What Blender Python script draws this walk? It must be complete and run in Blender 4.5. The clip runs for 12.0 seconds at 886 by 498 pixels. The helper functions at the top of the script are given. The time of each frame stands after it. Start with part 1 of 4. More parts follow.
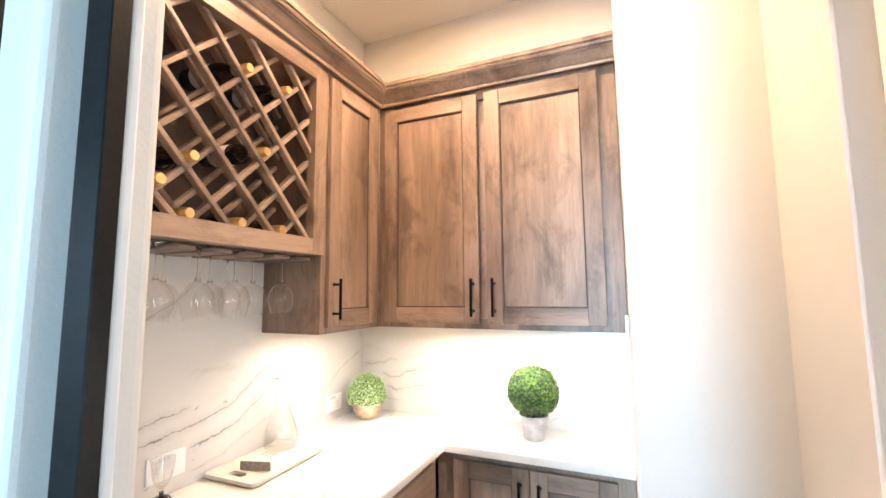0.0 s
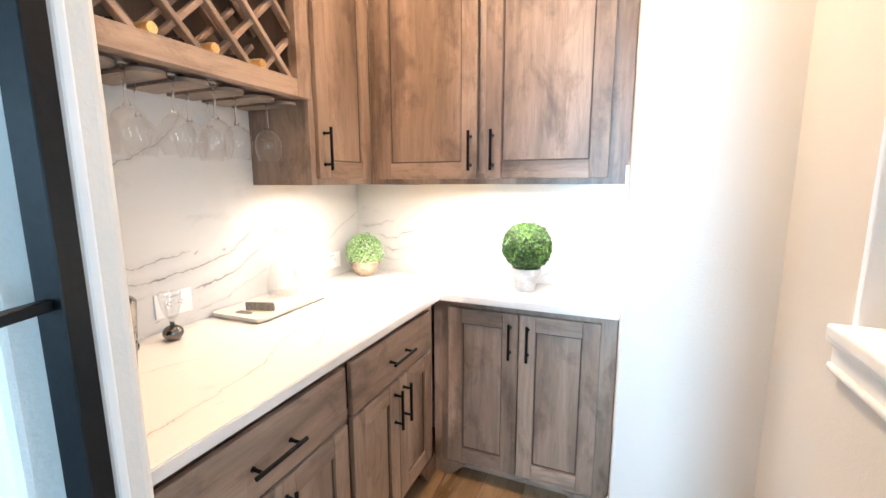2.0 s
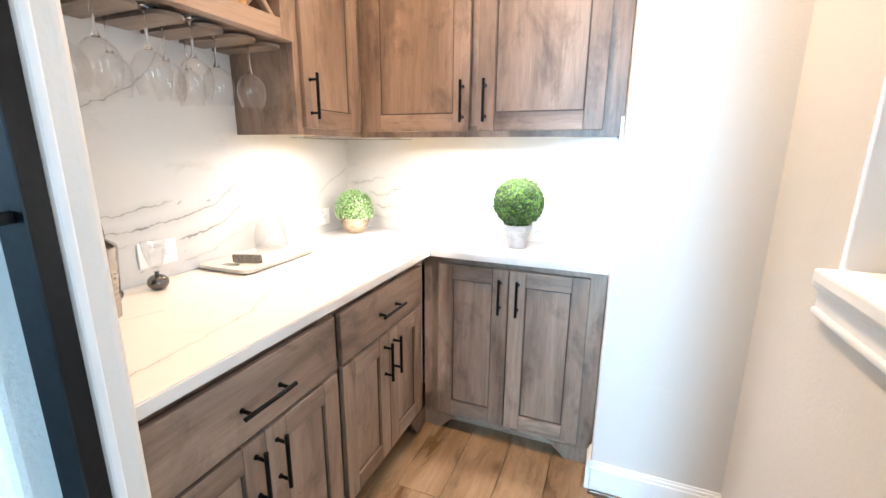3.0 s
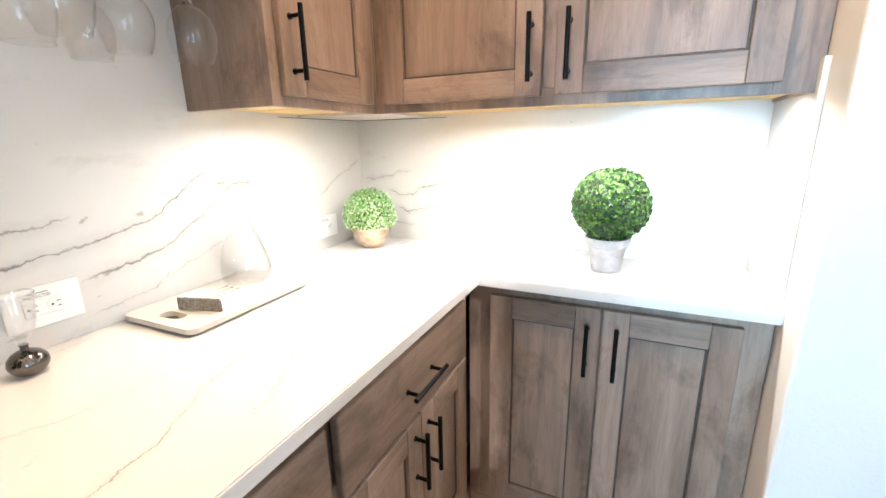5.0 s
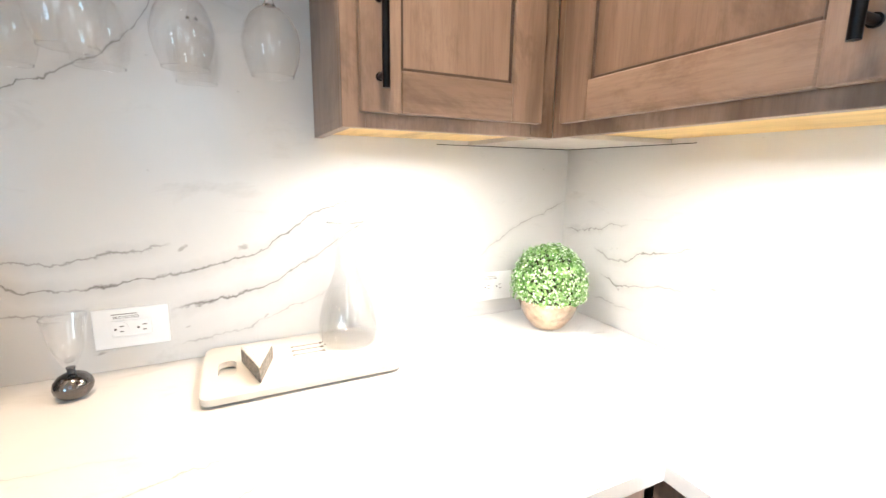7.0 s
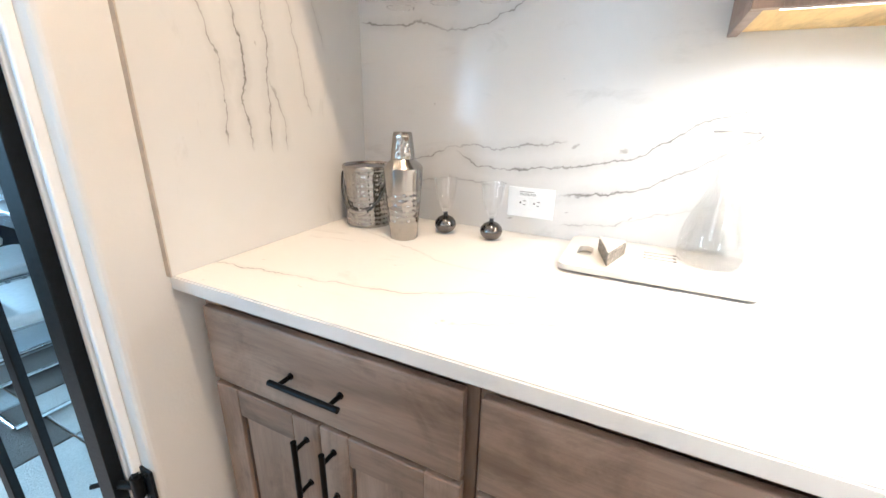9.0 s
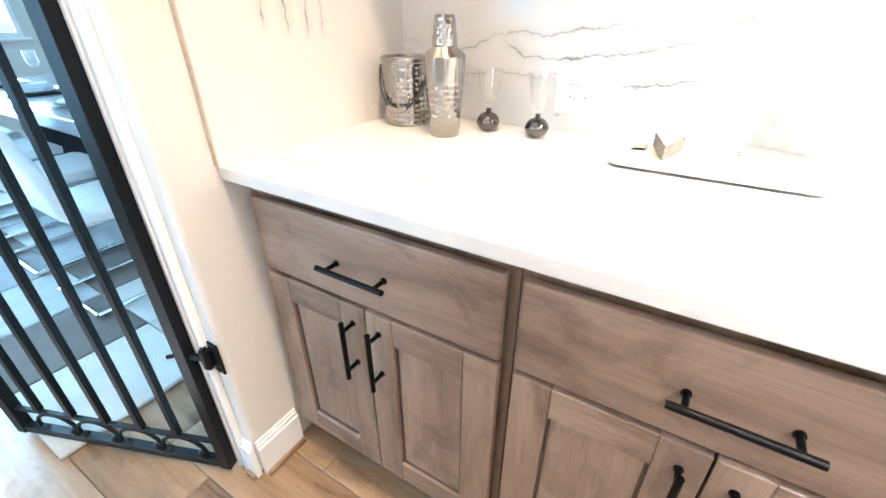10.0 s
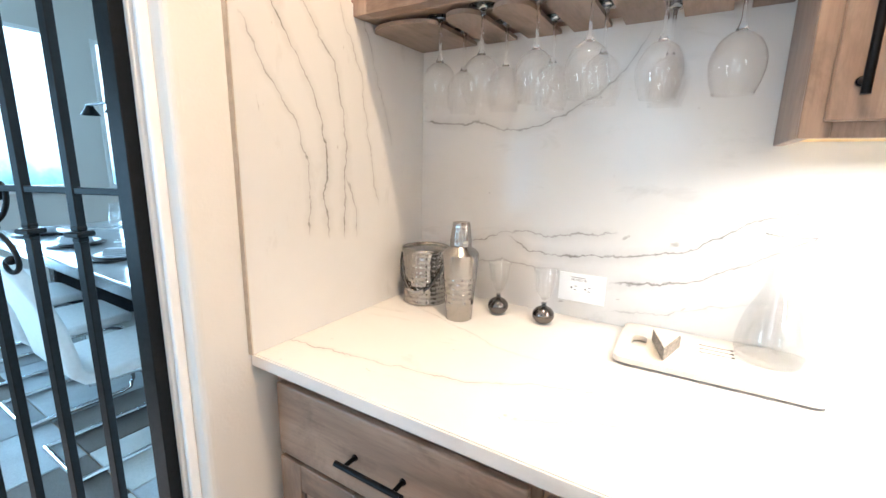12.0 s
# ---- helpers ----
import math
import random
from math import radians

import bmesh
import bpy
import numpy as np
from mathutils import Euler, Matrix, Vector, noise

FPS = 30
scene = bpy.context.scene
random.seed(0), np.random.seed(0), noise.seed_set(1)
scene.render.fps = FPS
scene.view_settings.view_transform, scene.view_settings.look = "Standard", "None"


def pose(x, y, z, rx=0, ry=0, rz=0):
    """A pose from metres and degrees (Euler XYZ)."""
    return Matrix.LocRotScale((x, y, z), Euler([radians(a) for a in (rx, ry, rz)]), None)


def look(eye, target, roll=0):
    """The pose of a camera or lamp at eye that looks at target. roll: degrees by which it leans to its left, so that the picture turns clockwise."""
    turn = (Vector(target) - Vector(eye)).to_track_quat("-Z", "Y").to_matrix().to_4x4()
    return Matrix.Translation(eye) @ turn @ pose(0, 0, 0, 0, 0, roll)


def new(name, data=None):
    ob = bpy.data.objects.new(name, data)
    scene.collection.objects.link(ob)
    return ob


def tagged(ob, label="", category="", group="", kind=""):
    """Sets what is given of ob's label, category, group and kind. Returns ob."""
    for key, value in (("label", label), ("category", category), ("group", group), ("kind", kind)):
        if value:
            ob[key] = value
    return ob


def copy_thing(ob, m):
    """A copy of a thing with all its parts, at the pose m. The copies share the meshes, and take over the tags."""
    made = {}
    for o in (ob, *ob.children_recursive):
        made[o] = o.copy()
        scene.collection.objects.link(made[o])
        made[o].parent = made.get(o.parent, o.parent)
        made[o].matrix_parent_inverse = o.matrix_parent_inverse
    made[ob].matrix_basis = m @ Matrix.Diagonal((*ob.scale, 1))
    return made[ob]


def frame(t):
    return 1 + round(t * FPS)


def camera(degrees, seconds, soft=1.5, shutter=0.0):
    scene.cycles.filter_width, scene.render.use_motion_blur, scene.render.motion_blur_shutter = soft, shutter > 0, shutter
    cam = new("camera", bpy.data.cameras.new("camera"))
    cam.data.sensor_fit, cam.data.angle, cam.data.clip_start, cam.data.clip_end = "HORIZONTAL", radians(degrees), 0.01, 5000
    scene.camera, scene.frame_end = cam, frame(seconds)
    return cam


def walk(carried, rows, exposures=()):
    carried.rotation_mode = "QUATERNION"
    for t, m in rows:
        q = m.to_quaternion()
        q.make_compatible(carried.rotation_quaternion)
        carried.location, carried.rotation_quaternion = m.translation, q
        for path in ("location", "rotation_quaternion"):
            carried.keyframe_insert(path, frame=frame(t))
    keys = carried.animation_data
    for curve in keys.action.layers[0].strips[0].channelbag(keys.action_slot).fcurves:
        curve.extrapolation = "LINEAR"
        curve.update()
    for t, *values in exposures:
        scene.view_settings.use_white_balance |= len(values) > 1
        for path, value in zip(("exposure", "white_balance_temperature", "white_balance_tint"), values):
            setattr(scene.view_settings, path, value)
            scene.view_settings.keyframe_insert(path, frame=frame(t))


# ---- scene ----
cam = camera(93.0, 12.0)
# seconds, eye, target, roll
PATH = [
    (0, (0.011, -0.024, 1.541), (-0.767, 1.807, 1.746), -0.5),
    (0.5, (0.002, -0.01, 1.508), (-0.785, 1.827, 1.572), -0.3),
    (1, (-0.001, 0.002, 1.472), (-0.789, 1.838, 1.393), -0.3),
    (1.5, (-0.005, 0.015, 1.432), (-0.781, 1.846, 1.222), -0.4),
    (2, (0.002, 0.016, 1.394), (-0.764, 1.836, 1.077), -0.2),
    (2.5, (0.013, 0.029, 1.367), (-0.732, 1.841, 0.966), 0.0),
    (3, (0.005, 0.026, 1.335), (-0.715, 1.833, 0.871), 0.4),
    (3.2, (-0.017, 0.023, 1.321), (-0.715, 1.835, 0.84), 0.7),
    (4.8, (-0.253, 0.468, 1.288), (-1.05, 2.23, 0.778), -0.7),
    (5, (-0.303, 0.549, 1.302), (-1.122, 2.302, 0.796), -1.1),
    (5.5, (-0.323, 0.722, 1.313), (-1.347, 2.384, 0.875), -2.7),
    (6, (-0.266, 0.911, 1.35), (-1.634, 2.32, 0.966), -2.4),
    (6.5, (-0.303, 1.019, 1.325), (-1.897, 2.164, 0.943), -0.7),
    (7, (-0.365, 1.151, 1.314), (-2.145, 1.987, 0.948), 0.8),
    (7.5, (-0.348, 1.214, 1.302), (-2.295, 1.513, 0.958), 1.1),
    (7.7, (-0.34, 1.235, 1.304), (-2.304, 1.309, 0.935), 1.2),
    (9.3, (-0.246, 1.207, 1.225), (-1.856, 0.275, 0.49), -0.2),
    (9.5, (-0.245, 1.205, 1.213), (-1.803, 0.266, 0.383), -0.5),
    (10, (-0.239, 1.209, 1.184), (-1.721, 0.298, 0.198), -0.1),
    (10.5, (-0.211, 1.212, 1.164), (-1.653, 0.329, 0.096), 0.3),
    (11, (-0.166, 1.199, 1.178), (-1.636, 0.283, 0.179), 0.4),
    (11.5, (-0.168, 1.182, 1.246), (-1.753, 0.213, 0.505), 1.2),
    (12, (-0.19, 1.184, 1.334), (-1.862, 0.163, 0.928), 1.2),
]
walk(cam, [(t, look(eye, target, roll)) for t, eye, target, roll in PATH],
     [(0.0, -0.29, 6430, 20), (3.0, -0.06, 5900, 16), (5.5, -0.15, 5740, 13), (7.5, -0.15, 5600, 13), (9.5, 0.06, 5380, 12),
      (10.0, 0.50, 5430, 12), (10.5, 0.80, 5480, 13), (11.0, 0.80, 5490, 13), (11.5, 0.26, 5500, 13), (12.0, 0.0, 5540, 13)])

# ---- the plan, in metres ----
XW, YN = -1.38, 2.04            # west and north wall faces behind the counters
YS, YSO = 0.365, 0.216          # north and south face of the wall with the gate
XJ, XJE = -0.60, 0.24           # west and east jamb of the gateway
XE = 0.47                       # east wall face with the window
XN, YB = 0.025, 1.575           # side of the niche, face of the wall stub beside it
CEIL = 3.06
CT, CTH = 0.905, 0.032          # worktop height and thickness
DX0, DX1, DY0 = -4.4, 1.7, -4.6  # dining room

DINING_WINDOWS = {-1.45: 24.0, -2.86: 24.0, 0.0: 180.0}   # centres along the far wall, and the watts of daylight; 0.0 is unseen, added
DINING_SILLS = {-1.45: 0.97, -2.86: 0.97, 0.0: 0.09}      # height of each opening over the floor

# ---- world and lights ----
world = bpy.data.worlds.new("world")
scene.world = world
world.use_nodes = True
wn = world.node_tree
sky = wn.nodes.new("ShaderNodeTexSky")
sky.sky_type, sky.sun_disc = "NISHITA", False
sky.sun_elevation, sky.sun_rotation = radians(35), radians(116.6)
wn.links.new(sky.outputs[0], wn.nodes["Background"].inputs[0])
wn.nodes["Background"].inputs[1].default_value = 0.08


def lamp(name, kind, energy, color, m, size=0.1, size_y=None, spread=None, angle=None):
    data = bpy.data.lights.new(name, kind)
    data.energy, data.color = energy, color
    if kind == "AREA":
        data.shape = "RECTANGLE"
        data.size, data.size_y = size, size_y or size
        if spread:
            data.spread = radians(spread)
    elif kind == "SPOT":
        data.spot_size, data.spot_blend, data.shadow_soft_size = radians(angle), 0.6, size
    elif kind == "SUN":
        data.angle = radians(angle)
    ob = new(name, data)
    ob.matrix_world = m
    return ob


WARM, LED, DAY = (1.0, 0.71, 0.41), (1.0, 0.91, 0.76), (0.46, 0.79, 1.0)
lamp("sun", "SUN", 5.0, (1.0, 0.95, 0.88), look((10.0, -5.0, 7.83), (0, 0, 0)), angle=0.5)
# LED strips under the wall cabinets
lamp("led_strip_north", "AREA", 14.0, LED, pose(-0.46, 1.775, 1.3836, 0, 0, 0), 0.86, 0.03, 165)
lamp("led_strip_west", "AREA", 5.2, LED, pose(-1.125, 1.46, 1.3836, 0, 0, 90), 0.24, 0.03, 165)
# recessed ceiling lamp, and a weaker unseen one added to brighten the walls
DOWNLIGHTS = ((-0.56, 1.14, 60.0), (0.02, 1.22, 6.0))
for x, y, watts in DOWNLIGHTS:
    lamp("downlight_pantry", "AREA", watts, WARM, pose(x, y, CEIL - 0.03), 0.12)
# daylight in the dining-room windows
for wx, watts in DINING_WINDOWS.items():
    low = DINING_SILLS[wx] + 0.01
    lamp("daylight_south", "AREA", watts, DAY, pose(wx, DY0 - 0.05, (low + 2.54) / 2, 90, 0, 0), 1.04, 2.54 - low, 110)
lamp("daylight_pantry_window", "AREA", 2.5, (0.92, 0.96, 1.0), pose(XE + 0.128, 0.82, 1.695, 90, 0, 90), 0.54, 1.10)
# added fill from an unseen east opening, for bounce near the gateway
lamp("fill_dining_east", "AREA", 30.0, DAY, pose(DX1 + 0.05, -0.95, 1.1, 90, 0, 90), 0.78, 0.98)


# ---- materials ----
def graph(name, rough=0.5, metal=0.0, color=(0.8, 0.8, 0.8)):
    m = bpy.data.materials.new(name)
    m.use_nodes = True
    b = m.node_tree.nodes["Principled BSDF"]
    b.inputs["Base Color"].default_value = (*color, 1)
    b.inputs["Roughness"].default_value, b.inputs["Metallic"].default_value = rough, metal
    return m, m.node_tree, b


def node(nt, kind, **kw):
    n = nt.nodes.new(kind)
    for k, v in kw.items():
        if k in n.inputs.keys():
            n.inputs[k].default_value = v
    return n


def math_node(nt, op, a, b=None, clamp=False):
    n = nt.nodes.new("ShaderNodeMath")
    n.operation, n.use_clamp = op, clamp
    for i, v in enumerate((a, b)):
        if v is None:
            continue
        if isinstance(v, (int, float)):
            n.inputs[i].default_value = v
        else:
            nt.links.new(v, n.inputs[i])
    return n.outputs[0]


def coords(nt, scale=(1, 1, 1), rot=(0, 0, 0), per_object=False):
    tc = nt.nodes.new("ShaderNodeTexCoord")
    mp = node(nt, "ShaderNodeMapping", Scale=scale, Rotation=[radians(a) for a in rot])
    out = tc.outputs["Object"]
    if per_object:
        info = nt.nodes.new("ShaderNodeObjectInfo")
        add = nt.nodes.new("ShaderNodeVectorMath")
        add.operation = "ADD"
        mul = math_node(nt, "MULTIPLY", info.outputs["Random"], 37.0)
        nt.links.new(out, add.inputs[0])
        nt.links.new(mul, add.inputs[1])
        out = add.outputs[0]
    nt.links.new(out, mp.inputs[0])
    return mp.outputs[0]


def noise_tex(nt, vec, scale, detail=4.0, rough=0.55, dist=0.0):
    n = node(nt, "ShaderNodeTexNoise", Scale=scale, Detail=detail, Roughness=rough, Distortion=dist)
    nt.links.new(vec, n.inputs["Vector"])
    return n.outputs["Fac"]


def ramp(nt, fac, stops):
    r = nt.nodes.new("ShaderNodeValToRGB")
    while len(r.color_ramp.elements) < len(stops):
        r.color_ramp.elements.new(0.5)
    for e, (p, c) in zip(r.color_ramp.elements, stops):
        e.position = p
        e.color = (*c, 1) if len(c) == 3 else c
    nt.links.new(fac, r.inputs[0])
    return r.outputs[0]


def mix(nt, fac, a, b, mode="MIX"):
    n = nt.nodes.new("ShaderNodeMix")
    n.data_type, n.blend_type = "RGBA", mode
    for sock, v in ((n.inputs[0], fac), (n.inputs[6], a), (n.inputs[7], b)):
        if isinstance(v, (int, float)):
            sock.default_value = v
        elif isinstance(v, tuple):
            sock.default_value = (*v, 1)
        else:
            nt.links.new(v, sock)
    return n.outputs[2]


def bump(nt, bsdf, height, strength=0.2, distance=0.002):
    n = node(nt, "ShaderNodeBump", Strength=strength, Distance=distance)
    nt.links.new(height, n.inputs["Height"])
    nt.links.new(n.outputs[0], bsdf.inputs["Normal"])


def wood(name, stretch, dark, mid, light, rough=0.42, grain=55.0, knots=(2.6, 0.03, 0.09)):
    """Stained wood; stretch gives the direction of the grain (small along it)."""
    m, nt, b = graph(name, rough)
    vec = coords(nt, stretch, per_object=True)
    fine = noise_tex(nt, vec, grain, 6, 0.68, 0.5)
    blot = noise_tex(nt, coords(nt, [0.10 + 0.9 * s for s in stretch], per_object=True), 5.0, 5, 0.60, 0.5)
    base = ramp(nt, blot, [(0.30, dark), (0.47, mid), (0.66, light)])
    lines = ramp(nt, fine, [(0.34, (0.60, 0.57, 0.55)), (0.52, (0.94, 0.93, 0.92)), (0.66, (1.06, 1.06, 1.06))])
    col = mix(nt, 0.46, base, lines, "MULTIPLY")
    pores = ramp(nt, noise_tex(nt, vec, grain * 3.2, 4, 0.7, 0.2), [(0.36, (0.66, 0.63, 0.60)), (0.50, (1, 1, 1))])
    col = mix(nt, 0.28, col, pores, "MULTIPLY")
    # smudges of darker glaze left across the grain
    mott = ramp(nt, noise_tex(nt, coords(nt, [0.5 + 0.5 * s for s in stretch], per_object=True), 7.0, 6, 0.66, 0.5), [(0.36, (0.58, 0.55, 0.53)), (0.50, (1, 1, 1))])
    col = mix(nt, 0.9, col, mott, "MULTIPLY")
    if knots:
        vor = node(nt, "ShaderNodeTexVoronoi", Scale=knots[0])
        nt.links.new(coords(nt, [0.55 + 0.45 * s for s in stretch], per_object=True), vor.inputs["Vector"])
        spot = ramp(nt, vor.outputs["Distance"], [(knots[1], (0.42, 0.34, 0.29)), (knots[2], (1, 1, 1))])
        col = mix(nt, 0.8, col, spot, "MULTIPLY")
    nt.links.new(col, b.inputs["Base Color"])
    r = math_node(nt, "ADD", math_node(nt, "MULTIPLY", blot, 0.25), rough - 0.12)
    nt.links.new(r, b.inputs["Roughness"])
    bump(nt, b, fine, 0.24, 0.001)
    return m


def veined(name, u, v, veins, rough=0.16, base=(0.64, 0.625, 0.60)):
    """Polished pale quartz. Each vein is (width, strength, its line as (u, v) from end to end); it wanders about that line."""
    m, nt, b = graph(name, rough)
    sep = nt.nodes.new("ShaderNodeSeparateXYZ")
    vec = coords(nt)
    nt.links.new(vec, sep.inputs[0])
    U, V = sep.outputs["XYZ".index(u)], sep.outputs["XYZ".index(v)]
    wander = math_node(nt, "ADD", math_node(nt, "MULTIPLY", math_node(nt, "SUBTRACT", noise_tex(nt, vec, 17.0, 5, 0.6, 0.3), 0.5), 0.040),
                       math_node(nt, "MULTIPLY", math_node(nt, "SUBTRACT", noise_tex(nt, vec, 70.0, 3, 0.6), 0.5), 0.010))
    fade = noise_tex(nt, vec, 13.0, 3, 0.6)
    swell = math_node(nt, "ADD", math_node(nt, "MULTIPLY", fade, 2.6), -0.35)
    strength = ramp(nt, noise_tex(nt, vec, 8.0, 3, 0.6), [(0.34, (0.50, 0.50, 0.50)), (0.56, (1, 1, 1))])
    total = None
    for width, strong, line in veins:
        u0, u1 = line[0][0], line[-1][0]
        lo = min(q for _, q in line) - 0.01
        span = max(q for _, q in line) + 0.01 - lo
        along = math_node(nt, "DIVIDE", math_node(nt, "SUBTRACT", U, u0), u1 - u0, clamp=True)
        height = ramp(nt, along, [((q - u0) / (u1 - u0), ((r - lo) / span,) * 3) for q, r in line])
        at = math_node(nt, "ADD", math_node(nt, "MULTIPLY", height, span), math_node(nt, "ADD", wander, lo))
        d = math_node(nt, "ABSOLUTE", math_node(nt, "SUBTRACT", V, at))
        core_line = math_node(nt, "SUBTRACT", 1.0, math_node(nt, "DIVIDE", d, math_node(nt, "MULTIPLY", swell, width)), clamp=True)
        bloom = math_node(nt, "MULTIPLY", math_node(nt, "SUBTRACT", 1.0, math_node(nt, "DIVIDE", d, width * 6), clamp=True), 0.20)
        ends = math_node(nt, "MULTIPLY", math_node(nt, "DIVIDE", math_node(nt, "SUBTRACT", U, u0), 0.035, clamp=True),
                         math_node(nt, "DIVIDE", math_node(nt, "SUBTRACT", u1, U), 0.035, clamp=True))
        one = math_node(nt, "MULTIPLY", math_node(nt, "MULTIPLY", math_node(nt, "MAXIMUM", core_line, bloom), ends), math_node(nt, "MULTIPLY", strength, strong))
        total = one if total is None else math_node(nt, "MAXIMUM", total, one)
    cloud = ramp(nt, noise_tex(nt, vec, 2.2, 5, 0.55, 0.5), [(0.35, base), (0.7, tuple(c * 0.92 for c in base))])
    streak = ramp(nt, noise_tex(nt, coords(nt, [0.35 if a == u else 1.0 for a in "XYZ"]), 14.0, 5, 0.65, 0.6), [(0.60, (1, 1, 1)), (0.72, (0.80, 0.79, 0.78))])
    col = mix(nt, 0.55, cloud, streak, "MULTIPLY")
    speck = ramp(nt, noise_tex(nt, coords(nt, [0.5 if a == u else 1.0 for a in "XYZ"]), 24.0, 3, 0.6, 0.3), [(0.715, (1, 1, 1)), (0.755, (0.58, 0.56, 0.54))])
    col = mix(nt, 0.8, col, speck, "MULTIPLY")
    col = mix(nt, total, col, (0.150, 0.135, 0.122))
    nt.links.new(col, b.inputs["Base Color"])
    return m


def paint(name, color, rough=0.5, texture=0.35, scale=120.0):
    m, nt, b = graph(name, rough, 0, color)
    vec = coords(nt)
    big = noise_tex(nt, vec, 1.3, 3)
    col = ramp(nt, big, [(0.3, tuple(c * 0.96 for c in color)), (0.7, color)])
    nt.links.new(col, b.inputs["Base Color"])
    relief = math_node(nt, "ADD", noise_tex(nt, vec, scale, 3, 0.6), math_node(nt, "MULTIPLY", noise_tex(nt, vec, scale * 0.25, 2), 0.6))
    bump(nt, b, relief, texture, 0.003)
    return m


def glass(name, color=(1, 1, 1), rough=0.0, ior=1.46):
    m, nt, b = graph(name, rough, 0, color)
    b.inputs["Transmission Weight"].default_value = 1.0
    b.inputs["IOR"].default_value = ior
    return m


def thin_glass(name, tint=(0.985, 0.988, 0.988), power=4.5):
    """Thin clear glass: light passes straight on, and Fresnel drives the gloss."""
    m = bpy.data.materials.new(name)
    m.use_nodes = True
    nt = m.node_tree
    nt.nodes.remove(nt.nodes["Principled BSDF"])
    clear, gloss = node(nt, "ShaderNodeBsdfTransparent"), node(nt, "ShaderNodeBsdfGlossy", Roughness=0.015)
    clear.inputs[0].default_value = (*tint, 1)
    gloss.inputs[0].default_value = (1, 1, 1, 1)
    face = node(nt, "ShaderNodeLayerWeight", Blend=0.5)
    edge = math_node(nt, "POWER", face.outputs["Facing"], power)
    fac = math_node(nt, "ADD", math_node(nt, "MULTIPLY", edge, 0.80), 0.055)
    mx = nt.nodes.new("ShaderNodeMixShader")
    nt.links.new(fac, mx.inputs[0])
    nt.links.new(clear.outputs[0], mx.inputs[1])
    nt.links.new(gloss.outputs[0], mx.inputs[2])
    nt.links.new(mx.outputs[0], nt.nodes["Material Output"].inputs["Surface"])
    return m


def plain(name, color, rough=0.5, metal=0.0, var=0.12, scale=40.0, relief=0.0):
    m, nt, b = graph(name, rough, metal, color)
    vec = coords(nt)
    n = noise_tex(nt, vec, scale, 4)
    nt.links.new(ramp(nt, n, [(0.3, tuple(c * (1 - var) for c in color)), (0.7, tuple(min(1, c * (1 + var)) for c in color))]), b.inputs["Base Color"])
    if relief:
        bump(nt, b, n, relief, 0.002)
    return m


STAIN = ((0.104, 0.067, 0.046), (0.240, 0.166, 0.121), (0.372, 0.268, 0.202))
M_WOOD_V = wood("stained_alder_upright", (1, 1, 0.07), *STAIN)
M_WOOD_H = wood("stained_alder_along_y", (1, 0.07, 1), *STAIN)
M_WOOD_X = wood("stained_alder_along_x", (0.07, 1, 1), *STAIN)
# darker wood for the rack back: the shade inside is put into its colour
M_RACK_SHADE = wood("shaded_rack_back", (1, 1, 0.07), (0.040, 0.026, 0.018), (0.085, 0.058, 0.041), (0.13, 0.092, 0.068))
# the LED's warm glow on the maple is painted in as bright yellow
M_UNDERGLOW = wood("led_yellowed_underside", (0.1, 1, 1), (0.62, 0.42, 0.13), (0.72, 0.50, 0.18), (0.78, 0.56, 0.24), 0.5, knots=False)
M_FLOOR = wood("oak_planks", (1, 0.06, 1), (0.145, 0.086, 0.044), (0.275, 0.178, 0.100), (0.415, 0.290, 0.185), 0.30, 40.0, (6.0, 0.08, 0.19))
VEINS_TOP = [(0.0026, 0.75, [(0.30, -0.80), (0.822, -0.865), (0.946, -0.938), (1.046, -0.973), (1.239, -0.993), (1.50, -1.10)]),
             (0.0022, 0.6, [(0.95, -0.80), (1.078, -0.870), (1.194, -0.921), (1.40, -0.95)]),
             (0.0018, 0.45, [(0.45, -1.20), (0.80, -1.06), (1.00, -1.03)]),
             (0.0018, 0.45, [(1.62, -1.28), (1.78, -1.16), (2.00, -1.12)]),
             (0.0018, 0.40, [(1.70, -0.55), (1.86, -0.48), (2.02, -0.30)])]
VEINS_WEST = [(0.0042, 0.85, [(0.377, 1.459), (0.58, 1.450), (0.705, 1.424), (0.80, 1.450), (0.91, 1.500), (0.986, 1.570), (1.04, 1.66)]),
              (0.0034, 0.75, [(0.52, 1.070), (0.69, 1.133), (0.83, 1.135), (1.01, 1.156)]),
              (0.0044, 0.95, [(0.69, 1.125), (0.76, 1.080), (0.86, 1.078), (1.06, 1.100), (1.18, 1.137), (1.28, 1.207), (1.40, 1.25)]),
              (0.0044, 0.95, [(0.99, 1.016), (1.14, 1.046), (1.20, 1.060), (1.24, 1.086), (1.33, 1.140), (1.44, 1.21)]),
              (0.0028, 0.6, [(0.56, 1.016), (0.68, 1.043), (0.77, 1.034), (0.87, 1.040)]),
              (0.0024, 0.5, [(1.00, 0.940), (1.14, 0.961), (1.28, 1.016), (1.40, 1.05)]),
              (0.0026, 0.6, [(1.72, 1.075), (1.787, 1.120), (1.864, 1.165), (2.03, 1.226)])]
